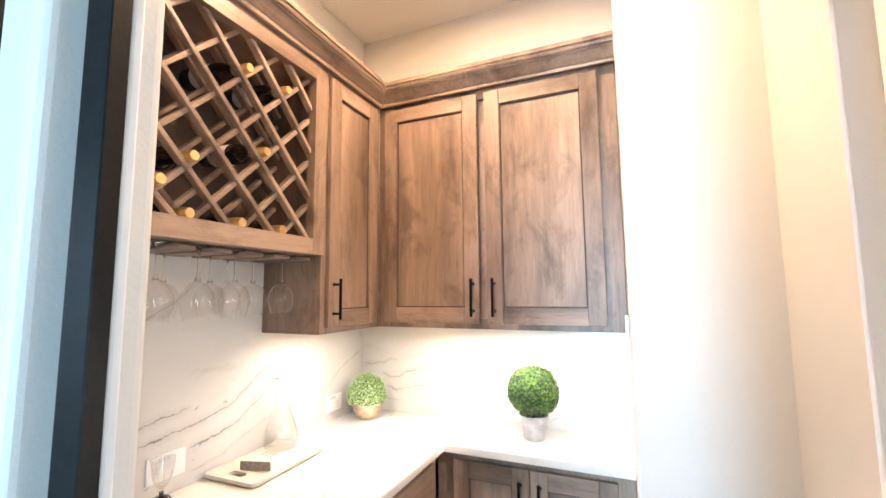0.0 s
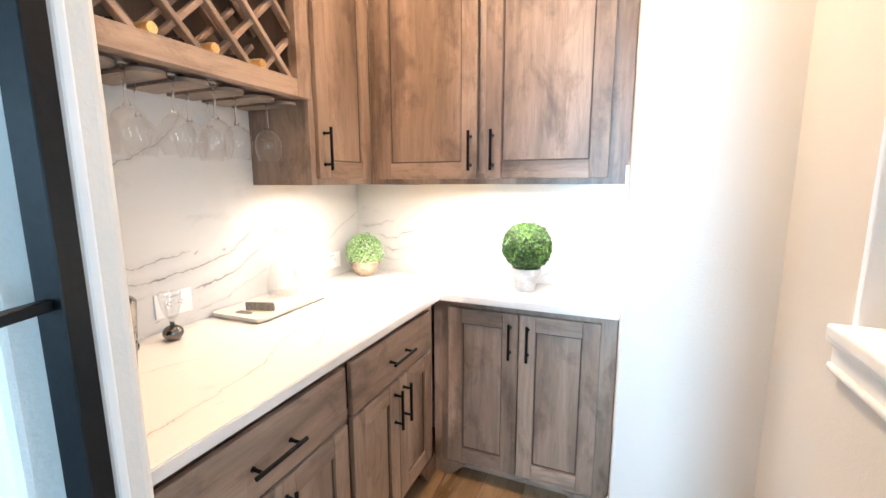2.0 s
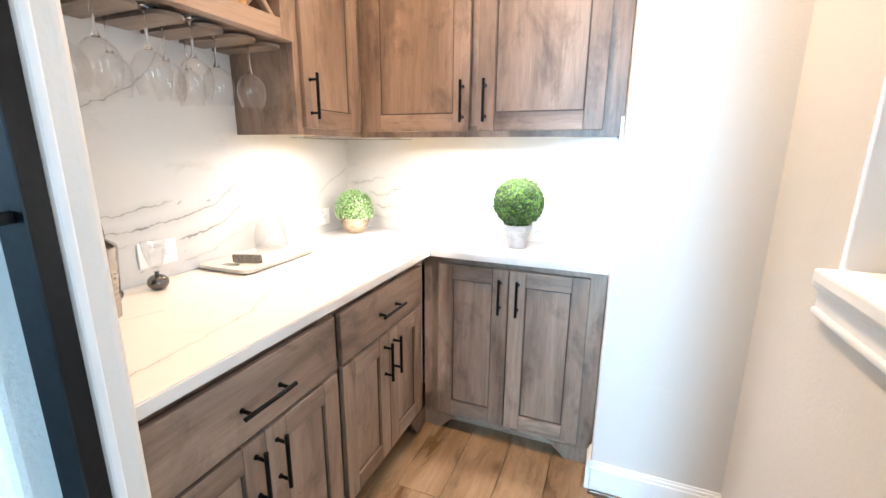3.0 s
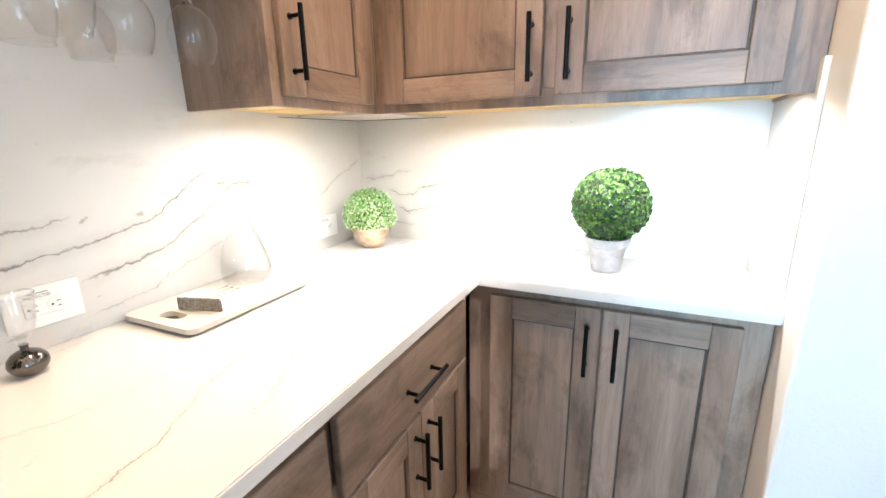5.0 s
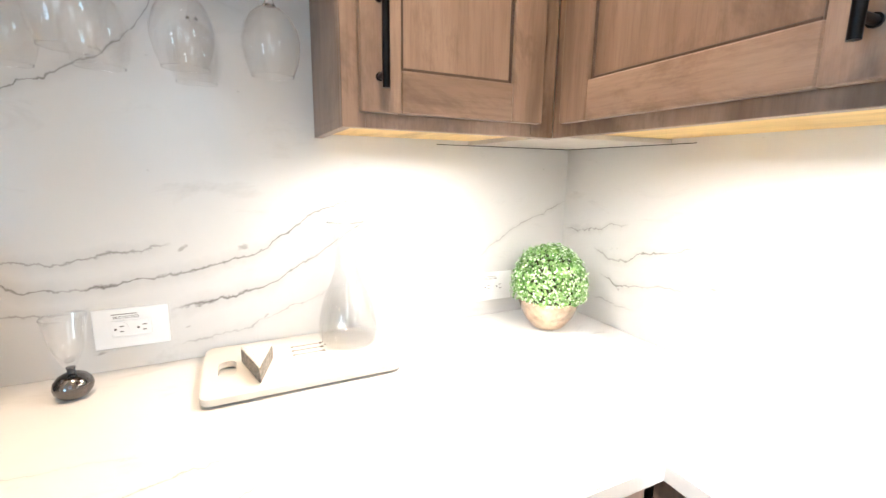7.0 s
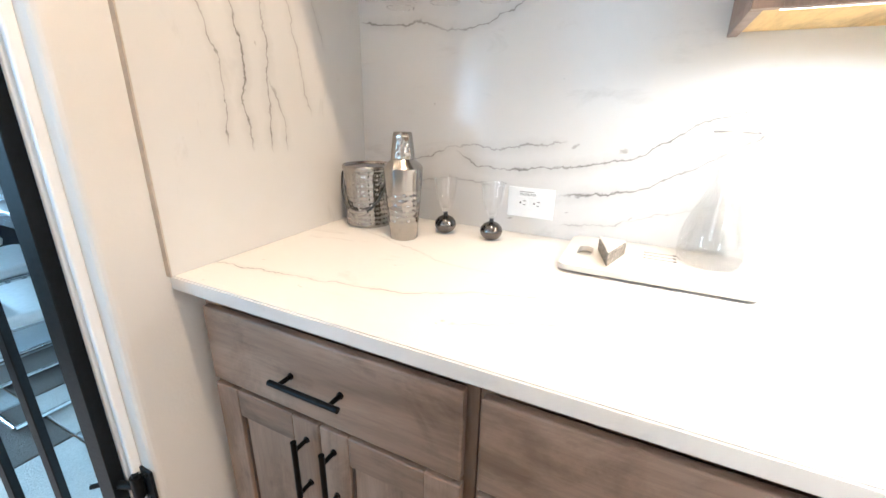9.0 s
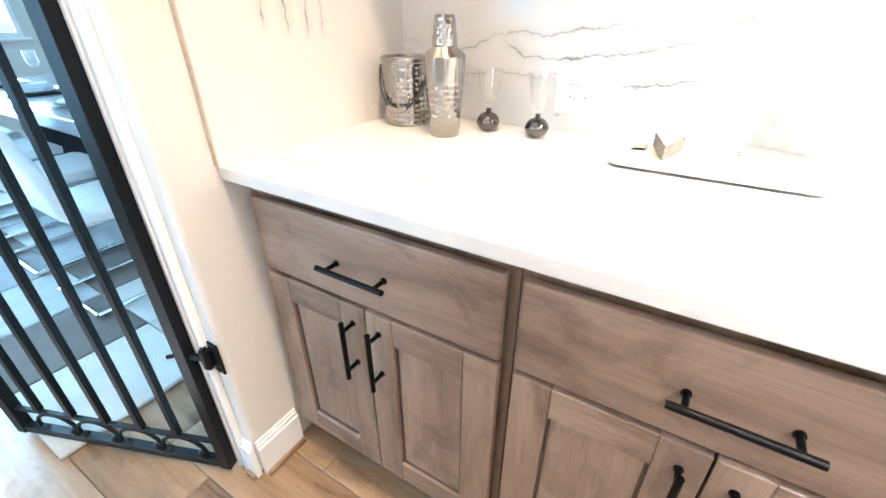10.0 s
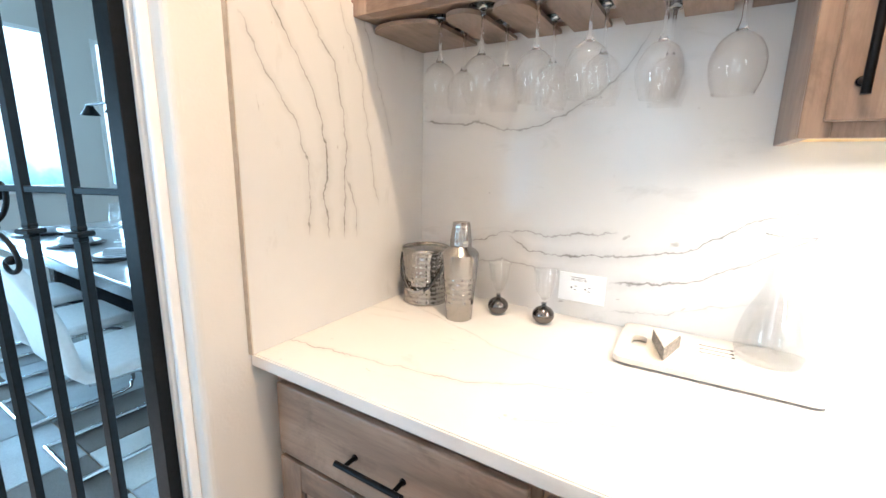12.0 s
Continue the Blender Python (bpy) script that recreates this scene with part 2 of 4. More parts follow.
VEINS_NORTH = [(0.0028, 0.75, [(-1.36, 1.150), (-1.215, 1.160), (-1.187, 1.185), (-1.12, 1.187)]),
               (0.0034, 0.8, [(-1.24, 1.108), (-1.18, 1.082), (-1.126, 1.090), (-1.09, 1.118), (-1.012, 1.132), (-0.90, 1.175)]),
               (0.0034, 0.8, [(-1.21, 1.040), (-1.159, 1.020), (-1.041, 1.040), (-0.97, 1.053), (-0.86, 1.080)]),
               (0.0026, 0.6, [(-1.23, 0.972), (-1.15, 0.966), (-1.08, 0.969)]),
               (0.0030, 0.75, [(-0.34, 0.935), (-0.248, 0.989), (-0.228, 1.028), (-0.15, 1.065), (-0.02, 1.09)]),
               (0.0026, 0.6, [(-0.56, 0.925), (-0.50, 0.913), (-0.43, 0.918)])]
VEINS_SOUTH = [(0.0034, 0.8, [(1.14, -0.885), (1.23, -0.892), (1.323, -0.889), (1.422, -0.854), (1.498, -0.800), (1.62, -0.73)]),
               (0.0040, 0.95, [(1.13, -0.950), (1.24, -0.938), (1.323, -0.951), (1.43, -0.938), (1.525, -0.892), (1.72, -0.77)]),
               (0.0038, 0.9, [(1.12, -1.003), (1.265, -1.008), (1.367, -1.017), (1.464, -1.005), (1.566, -0.980), (1.72, -0.86)]),
               (0.0032, 0.8, [(1.12, -1.047), (1.202, -1.048), (1.30, -1.014)]),
               (0.0026, 0.6, [(1.20, -1.140), (1.244, -1.132), (1.401, -1.099), (1.558, -1.080), (1.72, -1.00)]),
               (0.0024, 0.55, [(1.36, -1.215), (1.407, -1.198), (1.541, -1.149), (1.72, -1.08)])]
M_TOP = veined("quartz_worktop", "Y", "X", VEINS_TOP)
M_SPLASH_W = veined("quartz_splash_west", "Y", "Z", VEINS_WEST)
M_SPLASH_N = veined("quartz_splash_north", "X", "Z", VEINS_NORTH)
M_SPLASH_S = veined("quartz_splash_south", "Z", "X", VEINS_SOUTH)
M_WALL = paint("wall_paint", (0.67, 0.642, 0.60), 0.55, 0.24)
M_CEIL = paint("ceiling_paint", (0.80, 0.78, 0.74), 0.7, 0.3, 90.0)
M_TRIM = plain("white_trim_paint", (0.80, 0.80, 0.79), 0.32, 0, 0.03, 12.0)
M_BLACK = plain("matt_black_metal", (0.012, 0.012, 0.013), 0.38, 0.9, 0.3, 60.0)
M_IRON = plain("painted_black_iron", (0.006, 0.007, 0.008), 0.36, 0.0, 0.3, 80.0, 0.15)
iron_bsdf = M_IRON.node_tree.nodes["Principled BSDF"]
iron_bsdf.inputs["Specular IOR Level"].default_value = 0.17
M_GAP = plain("dark_recess", (0.02, 0.015, 0.012), 0.8)
M_GLAZE = plain("dark_glaze_in_grooves", (0.060, 0.040, 0.030), 0.5, 0, 0.3, 30.0)


# ---- building helpers ----
def part(name, bm, material, parent=None, label=""):
    me = bpy.data.meshes.new(name)
    bmesh.ops.recalc_face_normals(bm, faces=bm.faces)
    bm.to_mesh(me)
    bm.free()
    me.materials.append(material)
    ob = new(name, me)
    if parent:
        ob.parent = parent
    if label:
        ob["label"] = label
    return ob


def smooth(ob, angle=40):
    for p in ob.data.polygons:
        p.use_smooth = True
    ob.data.set_sharp_from_angle(angle=radians(angle))
    return ob


def thing(name, at=(0, 0, 0), label="", category="", group="", kind="", rz=0):
    ob = new(name)
    ob.matrix_world = pose(*at, 0, 0, rz)
    ob.empty_display_size = 0.1
    return tagged(ob, label, category, group, kind)


def box(bm, x0, x1, y0, y1, z0, z1, bevel=0.0, seg=1, m=None):
    made = bmesh.ops.create_cube(bm, size=1)["verts"]
    for v in made:
        v.co = Vector((x0 + (v.co.x + 0.5) * (x1 - x0), y0 + (v.co.y + 0.5) * (y1 - y0), z0 + (v.co.z + 0.5) * (z1 - z0)))
    if bevel:
        edges = list({e for v in made for e in v.link_edges})
        made = bmesh.ops.bevel(bm, geom=edges, offset=bevel, segments=seg, affect="EDGES", profile=0.5)["verts"]
    if m is not None:
        for v in made:
            v.co = m @ v.co
    return bm


def boxes(*args, bevel=0.0, seg=1):
    bm = bmesh.new()
    for a in args:
        box(bm, *a, bevel, seg)
    return bm


def rod(bm, a, b, r, sides=12, r2=None):
    a, b = Vector(a), Vector(b)
    m = Matrix.Translation((a + b) / 2) @ (b - a).to_track_quat("Z", "Y").to_matrix().to_4x4()
    bmesh.ops.create_cone(bm, cap_ends=True, segments=sides, radius1=r, radius2=r if r2 is None else r2, depth=(b - a).length, matrix=m)
    return bm


def lathe(profile, steps=32, bm=None, at=(0, 0, 0)):
    """Turns (radius, height) pairs round z."""
    bm = bm or bmesh.new()
    rings = []
    for r, z in profile:
        if r < 1e-5:
            rings.append([bm.verts.new((at[0], at[1], at[2] + z))])
        else:
            rings.append([bm.verts.new((at[0] + r * math.cos(2 * math.pi * i / steps), at[1] + r * math.sin(2 * math.pi * i / steps), at[2] + z)) for i in range(steps)])
    for p, q in zip(rings, rings[1:]):
        for i in range(steps):
            j = (i + 1) % steps
            if len(p) == 1 and len(q) == 1:
                continue
            if len(p) == 1:
                bm.faces.new((p[0], q[j], q[i]))
            elif len(q) == 1:
                bm.faces.new((p[i], p[j], q[0]))
            else:
                bm.faces.new((p[i], p[j], q[j], q[i]))
    return bm


def tube(name, points, radius, material, parent=None, label="", cyclic=False, sides=3):
    """A round bar along a smooth line, as a mesh."""
    bm = bmesh.new()
    pts = [Vector(p) for p in points]
    n, ring = len(pts), 4 + 2 * sides
    up = Vector((0.12, 0.23, 0.97)).normalized()
    rings = []
    for i, p in enumerate(pts):
        a = pts[(i - 1) % n] if cyclic or i else pts[0]
        b = pts[(i + 1) % n] if cyclic or i < n - 1 else pts[-1]
        t = (b - a).normalized()
        s = t.cross(up)
        if s.length < 0.05:
            s = t.cross(Vector((1, 0, 0)))
        s.normalize()
        w = s.cross(t)
        rings.append([bm.verts.new(p + radius * (math.cos(2 * math.pi * k / ring) * s + math.sin(2 * math.pi * k / ring) * w)) for k in range(ring)])
    for i in range(n if cyclic else n - 1):
        p, q = rings[i], rings[(i + 1) % n]
        for k in range(ring):
            bm.faces.new((p[k], p[(k + 1) % ring], q[(k + 1) % ring], q[k]))
    if not cyclic:
        bm.faces.new(rings[0])
        bm.faces.new(rings[-1])
    return smooth(part(name, bm, material, parent, label), 50)


def structure(name, bm, material, label, category="wall", parent=None):
    return tagged(part(name, bm, material, parent), label, category, "", "structure")


# ---- structure ----
TH = 0.14
structure("wall_west", boxes((XW - TH, XW, YS, YN + TH, 0, CEIL)), M_WALL, "cream painted pantry wall behind the long counter")
structure("wall_north", boxes((XW, XN, YN, YN + TH, 0, CEIL)), M_WALL, "cream painted wall behind the short counter")
structure("wall_stub", boxes((XN, XE + TH, YB, YN + TH, 0, CEIL), bevel=0.012, seg=3), M_WALL, "white painted wall stub beside the short counter")
structure("wall_gateway", boxes((DX0 - TH, XJ, YSO, YS, 0, CEIL), bevel=0.018, seg=4), M_WALL, "textured cream wall with rounded corner beside the gate")
structure("wall_gateway_east", boxes((XJE, DX1 + TH, YSO, YS, 0, CEIL), bevel=0.018, seg=4), M_WALL, "cream wall beside the gateway")
structure("wall_gateway_head", boxes((XJ, XJE, YSO + 0.005, YS - 0.005, 2.5, CEIL)), M_WALL, "cream wall above the gateway")
WY0, WY1, WZ0, WZ1 = 0.50, 1.14, 1.09, 2.30   # pantry window
structure("wall_east", boxes((XE, XE + TH, YS, WY0, 0, CEIL), (XE, XE + TH, WY1, YB, 0, CEIL),
                             (XE, XE + TH, WY0, WY1, 0, WZ0 - 0.03), (XE, XE + TH, WY0, WY1, WZ1, CEIL)), M_WALL, "white painted pantry wall with a window")
structure("ceiling", boxes((XW - TH, XE + TH, YSO, YN + TH, CEIL, CEIL + 0.1)), M_CEIL, "plain white ceiling above the pantry", "ceiling")
structure("floor", boxes((DX0, DX1, DY0, YSO, -0.12, -0.012), (XW - TH, XE + TH, YSO, YN + TH, -0.12, -0.012)), M_GAP, "wide oak plank floor", "floor")

# baseboards
def baseboard(name, m, length):
    bm = bmesh.new()
    for d0, d1, z0, z1 in ((0, 0.016, 0, 0.115), (0, 0.011, 0.113, 0.128), (0, 0.006, 0.126, 0.138)):
        box(bm, 0, length, -d1, d0, z0, z1, 0.002)
    ob = structure(name, bm, M_TRIM, "white painted baseboard along the wall", "baseboard")
    ob.matrix_world = m
    bm = bmesh.new()
    box(bm, 0, length, -0.028, -0.0165, 0.0, 0.018, 0.004, 2)
    part("shoe_moulding", bm, M_FLOOR, ob, "stained wood shoe moulding")
    return ob


baseboard("baseboard_gateway", pose(XJ - 0.005, YS, 0, 0, 0, 180), 0.14)
baseboard("baseboard_jamb", pose(XJ, 0.322, 0, 0, 0, 90), YS - 0.322)
baseboard("baseboard_stub", pose(XN, YB, 0), XE - XN)
baseboard("baseboard_niche", pose(XN, 1.675, 0, 0, 0, -90), 1.675 - YB)
baseboard("baseboard_east", pose(XE, YB, 0, 0, 0, -90), YB - YS)

# splashbacks
M_EDGE_SHADOW = plain("edge_shadow_brown", (0.46, 0.40, 0.33), 0.4, 0.3)
structure("splashback_west", boxes((XW, XW + 0.012, YS + 0.012, YN, CT, 1.72), bevel=0.001), M_SPLASH_W, "polished white quartz splashback with grey veins", "splashback")
structure("splashback_north", boxes((XW + 0.012, XN - 0.012, YN - 0.012, YN, CT, 1.45), bevel=0.001), M_SPLASH_N, "polished white quartz splashback with grey veins", "splashback")
structure("splashback_south", boxes((XW, -0.712, YS, YS + 0.012, CT, 1.72), bevel=0.001), M_SPLASH_S, "polished white quartz splashback with tall grey veins", "splashback")
structure("splashback_niche", boxes((XN - 0.012, XN, 1.70, YN, CT, 1.45), bevel=0.001), M_SPLASH_N, "narrow white quartz return beside the counter", "splashback")

# thin coloured strip that draws the soft shadow line at the splashback end
structure("splash_edge_shadow", boxes((-0.7118, -0.7085, YS, YS + 0.014, CT, 1.72)), M_EDGE_SHADOW, "thin grey-brown strip as the shadow line at the splashback edge", "trim")

# worktop in one piece
def worktop():
    bm = bmesh.new()
    xf, yf = -0.715, 1.675
    pts = [(XW, YS), (xf, YS), (xf, yf), (XN, yf), (XN, YN), (XW, YN)]
    vs = [bm.verts.new((x, y, CT - CTH)) for x, y in pts]
    f = bm.faces.new(vs)
    up = bmesh.ops.extrude_face_region(bm, geom=[f])["geom"]
    bmesh.ops.translate(bm, verts=[v for v in up if isinstance(v, bmesh.types.BMVert)], vec=(0, 0, CTH))
    bmesh.ops.recalc_face_normals(bm, faces=bm.faces)
    rim = [e for e in bm.edges if abs(e.verts[0].co.z - e.verts[1].co.z) < 1e-6]
    bmesh.ops.bevel(bm, geom=rim, offset=0.003, segments=2, affect="EDGES")
    ob = part("worktop", bm, M_TOP)
    return tagged(ob, "white quartz L-shaped worktop with faint grey veins", "worktop")


worktop()


# ---- cabinets ----
def run_west(face):
    return Matrix(((0, 1, 0, face), (1, 0, 0, 0), (0, 0, 1, 0), (0, 0, 0, 1)))     # u along y, d along +x


def run_north(face):
    return Matrix(((1, 0, 0, 0), (0, -1, 0, face), (0, 0, 1, 0), (0, 0, 0, 1)))    # u along x, d along -y


def bar_handle(parent, m, u, d, z, length, upright=True, r=0.006):
    bm = bmesh.new()
    h, reach = length / 2, 0.034
    ax = Vector((0, 0, 1)) if upright else Vector((1, 0, 0))
    c = Vector((u, d + reach, z))
    rod(bm, m @ (c - ax * h), m @ (c + ax * h), r, 14)
    for s in (-1, 1):
        p = c + ax * s * (h - 0.022)
        rod(bm, m @ (p - Vector((0, reach, 0))), m @ p, r * 0.8, 10)
        rod(bm, m @ (p - Vector((0, reach, 0))), m @ (p - Vector((0, reach - 0.003, 0))), r * 1.2, 10)
    return smooth(part("handle", bm, M_BLACK, parent, "matt black bar handle"), 40)


def shaker_door(parent, m, u0, u1, z0, z1, wood_up, wood_flat, handle=None, rail=0.06, name="door"):
    bm = bmesh.new()
    t = 0.020
    box(bm, u0, u0 + rail, 0.001, t, z0, z1, 0.0025, 2)
    box(bm, u1 - rail, u1, 0.001, t, z0, z1, 0.0025, 2)
    for v in bm.verts:
        v.co = m @ v.co
    d = part(name, bm, wood_up, parent)
    for za in (z0, z1 - rail):
        bm = bmesh.new()
        box(bm, u0 + rail, u1 - rail, 0.001, t - 0.0004, za, za + rail, 0.0022)
        for v in bm.verts:
            v.co = m @ v.co
        part("rail", bm, wood_flat, d)
    bm = bmesh.new()
    box(bm, u0 + rail - 0.004, u1 - rail + 0.004, 0.002, 0.009, z0 + rail - 0.004, z1 - rail + 0.004)
    for v in bm.verts:
        v.co = m @ v.co
    part("panel", bm, wood_up, d)
    # stepped bead round the panel, darkened by the glaze
    bm = bmesh.new()
    b = 0.006
    for a in ((u0 + rail, u0 + rail + b, z0 + rail, z1 - rail), (u1 - rail - b, u1 - rail, z0 + rail, z1 - rail),
              (u0 + rail + b, u1 - rail - b, z0 + rail, z0 + rail + b), (u0 + rail + b, u1 - rail - b, z1 - rail - b, z1 - rail)):
        box(bm, a[0], a[1], 0.008, 0.0125, a[2], a[3], 0.0015)
    for v in bm.verts:
        v.co = m @ v.co
    part("bead", bm, M_GLAZE, d, "dark glazed bead")
    if handle:
        bar_handle(d, m, handle[0], t, handle[1], handle[2])
    return d


def drawer(parent, m, u0, u1, z0, z1, wood_flat, length=0.165):
    bm = bmesh.new()
    box(bm, u0, u1, 0.001, 0.020, z0, z1, 0.004, 2)
    for v in bm.verts:
        v.co = m @ v.co
    d = part("drawer", bm, wood_flat, parent)
    bar_handle(d, m, (u0 + u1) / 2, 0.020, (z0 + z1) / 2 - 0.005, length, False)
    return d


def frame_boxes(m, *rows):
    bm = bmesh.new()
    for r in rows:
        box(bm, *r, 0.001)
    for v in bm.verts:
        v.co = m @ v.co
    return bm


BASE = ("stained alder base cabinet with black bar handles under the quartz worktop", "cabinet", "base cabinets")


def base_unit_west(u0, u1, split, du0, du1):
    face = -0.760
    m = run_west(face)
    c = thing("base_cabinet", (0, 0, 0), *BASE)
    z1 = CT - CTH
    part("carcass", frame_boxes(m, (u0, u1, XW - face + 0.004, -0.036, 0.09, z1 - 0.001)), M_WOOD_V, c)
    part("face_frame", frame_boxes(m, *[(a, b, -0.035, -0.014, lo, hi) for a, b, lo, hi in (
        (u0, du0 + 0.012, 0.09, z1), (du1 - 0.012, u1, 0.09, z1), (du0 + 0.012, du1 - 0.012, 0.825, z1),
        (du0 + 0.012, du1 - 0.012, 0.632, 0.670), (du0 + 0.012, du1 - 0.012, 0.09, 0.14))]), M_WOOD_V, c)
    part("toe_kick", frame_boxes(m, (u0, u1, -0.09, -0.07, 0, 0.0895)), M_WOOD_H, c)
    drawer(c, m, du0, du1, 0.660, 0.837, M_WOOD_H)
    shaker_door(c, m, du0, split - 0.002, 0.128, 0.648, M_WOOD_V, M_WOOD_H, (split - 0.035, 0.545, 0.155), 0.068)
    shaker_door(c, m, split + 0.002, du1, 0.128, 0.648, M_WOOD_V, M_WOOD_H, (split + 0.035, 0.545, 0.155), 0.068)
    return c


def bracket_foot(parent, m, pts):
    bm = bmesh.new()
    f = bm.faces.new([bm.verts.new(m @ Vector((u, -0.020, z))) for u, z in pts])
    ex = bmesh.ops.extrude_face_region(bm, geom=[f])["geom"]
    shift = m.to_3x3() @ Vector((0, 0.021, 0))
    bmesh.ops.translate(bm, verts=[v for v in ex if isinstance(v, bmesh.types.BMVert)], vec=shift)
    part("bracket_foot", bm, M_WOOD_V, parent)


base_unit_west(YS + 0.005, 1.025, 0.709, 0.410, 1.011)
c = base_unit_west(1.027, 1.7175, 1.340, 1.039, 1.640)
bracket_foot(c, run_west(-0.760), [(1.717, 0.089), (1.565, 0.089), (1.625, 0.0), (1.717, 0.0)])

m = run_north(1.718)
c = thing("base_cabinet", (0, 0, 0), "shallow stained alder base cabinet with two doors and bracket feet", *BASE[1:])
part("carcass", frame_boxes(m, (-0.74, XN - 0.004, -0.318, -0.02, 0.09, CT - CTH - 0.001)), M_WOOD_V, c)
part("face_frame", frame_boxes(m, (-0.7595, -0.665, -0.019, 0, 0.07, CT - CTH), (-0.05, XN - 0.002, -0.019, 0, 0.07, CT - CTH),
                               (-0.665, -0.05, -0.019, 0, 0.835, CT - CTH), (-0.665, -0.05, -0.019, 0, 0.072, 0.115)), M_WOOD_V, c)
part("toe_kick", frame_boxes(m, (-0.74, XN - 0.004, -0.09, -0.07, 0, 0.0895)), M_WOOD_X, c)
shaker_door(c, m, -0.684, -0.364, 0.098, 0.842, M_WOOD_V, M_WOOD_X, (-0.398, 0.727, 0.155), 0.068)
shaker_door(c, m, -0.360, -0.038, 0.098, 0.842, M_WOOD_V, M_WOOD_X, (-0.322, 0.727, 0.155), 0.068)

bracket_foot(c, m, [(XN - 0.003, 0.071), (-0.16, 0.071), (-0.085, 0.0), (XN - 0.003, 0.0)])
bracket_foot(c, m, [(-0.757, 0.071), (-0.60, 0.071), (-0.675, 0.0), (-0.757, 0.0)])

# wall cabinets
UZ0, UZ1 = 1.382, 2.47
WALLCAB = ("stained alder wall cabinet with shaker doors and lit underside", "cabinet", "wall cabinets")


def wall_unit(m, u0, u1, back, doors, wood_flat):
    c = thing("wall_cabinet", (0, 0, 0), *WALLCAB)
    part("carcass", frame_boxes(m, (u0, u1, back, -0.019, UZ0 + 0.017, UZ1), (u0, u0 + 0.018, back, -0.019, UZ0, UZ0 + 0.018), (u1 - 0.018, u1, back, -0.019, UZ0, UZ0 + 0.018)), M_WOOD_V, c)
    part("underside", frame_boxes(m, (u0 + 0.018, u1 - 0.018, back, -0.019, UZ0 + 0.009, UZ0 + 0.0165)), M_UNDERGLOW, c, "maple underside with the strip's yellow glow in its colour")
    lo, hi = doors[0][0], doors[-1][1]
    part("face_frame", frame_boxes(m, (u0, lo + 0.012, -0.019, 0, UZ0, UZ1), (hi - 0.012, u1, -0.019, 0, UZ0, UZ1), (lo + 0.012, hi - 0.012, -0.019, 0, UZ0, UZ0 + 0.044), (lo + 0.012, hi - 0.012, -0.019, 0, 2.41, UZ1)), M_WOOD_V, c)
    for d0, d1, hu in doors:
        shaker_door(c, m, d0, d1, 1.406, 2.432, M_WOOD_V, wood_flat, (hu, 1.518, 0.160), 0.068)
    return c


wall_unit(run_north(1.725), -1.0716, XN - 0.002, -0.30, [(-1.031, -0.557, -0.584), (-0.522, -0.047, -0.490)], M_WOOD_X)
wall_unit(run_west(-1.072), 1.300, 1.7246, XW + 1.072 + 0.013, [(1.327, 1.682, 1.358)], M_WOOD_H)
M_CORNER = plain("primed_panel", (0.46, 0.42, 0.37), 0.6, 0, 0.06, 18.0)
corner_cab = bpy.data.objects["wall_cabinet"]
part("corner_panel", boxes((XW + 0.013, -1.030, 1.727, YN - 0.013, 1.3805, 1.3900), (XW + 0.013, -1.095, 1.690, 1.726, 1.3805, 1.3900)), M_CORNER, corner_cab, "flat pale panel under the blind corner")
part("caulk_line", boxes((XW + 0.0125, XW + 0.016, 1.60, YN - 0.014, 1.3787, 1.3803), (XW + 0.016, -0.97, YN - 0.016, YN - 0.0125, 1.3787, 1.3803)), M_GAP, corner_cab, "dark joint above the splashback")
M_LEDBAR, led_nt, led_b = graph("lit_led_diffuser", 0.5, 0, (0.9, 0.85, 0.75))
led_b.inputs["Emission Color"].default_value, led_b.inputs["Emission Strength"].default_value = (1.0, 0.86, 0.62, 1), 7.0
for x0, x1, y0, y1 in ((-0.90, -0.02, 1.746, 1.766), (-1.114, -1.094, 1.34, 1.59)):
    led = tagged(part("led_bar", boxes((x0, x1, y0, y1, 1.3848, 1.3908), bevel=0.001), M_LEDBAR), "slim warm LED bar lit under the wall cabinet", "lamp", "led bars")
# the second fitting is unseen, added to go with the weaker lamp
for x, y, watts in DOWNLIGHTS:
    dl = thing("downlight", (x, y, CEIL), "white recessed ceiling downlight out of view, lit", "lamp", "downlights")
    smooth(part("trim_ring", lathe([(0.062, -0.002), (0.082, -0.002), (0.085, -0.006), (0.080, -0.009), (0.062, -0.008)], 40), M_TRIM, dl), 40)
    part("lens", lathe([(0, -0.0035), (0.062, -0.0035), (0.062, -0.002), (0, -0.002)], 40), M_LEDBAR, dl)


# ---- crown moulding over the wall cabinets ----
def crown():
    prof = [(0.001, 2.448), (0.012, 2.448), (0.015, 2.457), (0.013, 2.461), (0.020, 2.466), (0.030, 2.478), (0.042, 2.495), (0.050, 2.501), (0.050, 2.506), (0.056, 2.508), (0.060, 2.516), (0.060, 2.521), (0.066, 2.524), (0.068, 2.540), (0.064, 2.543), (0.001, 2.543)]
    bm = bmesh.new()
    rows = []
    for d, z in prof:
        rows.append([bm.verts.new(p) for p in ((-1.052 + d, YS + 0.003, z), (-1.052 + d, 1.705 - d, z), (XN - 0.003, 1.705 - d, z))])
    n = len(rows)
    for i in range(n):
        a, b = rows[i], rows[(i + 1) % n]
        for k in range(2):
            bm.faces.new((a[k], a[k + 1], b[k + 1], b[k]))
    bm.faces.new([r[0] for r in rows])
    bm.faces.new([r[2] for r in rows])
    return tagged(part("crown_moulding", bm, M_WOOD_H), "stained wood crown moulding along the cabinet tops", "moulding")


crown()

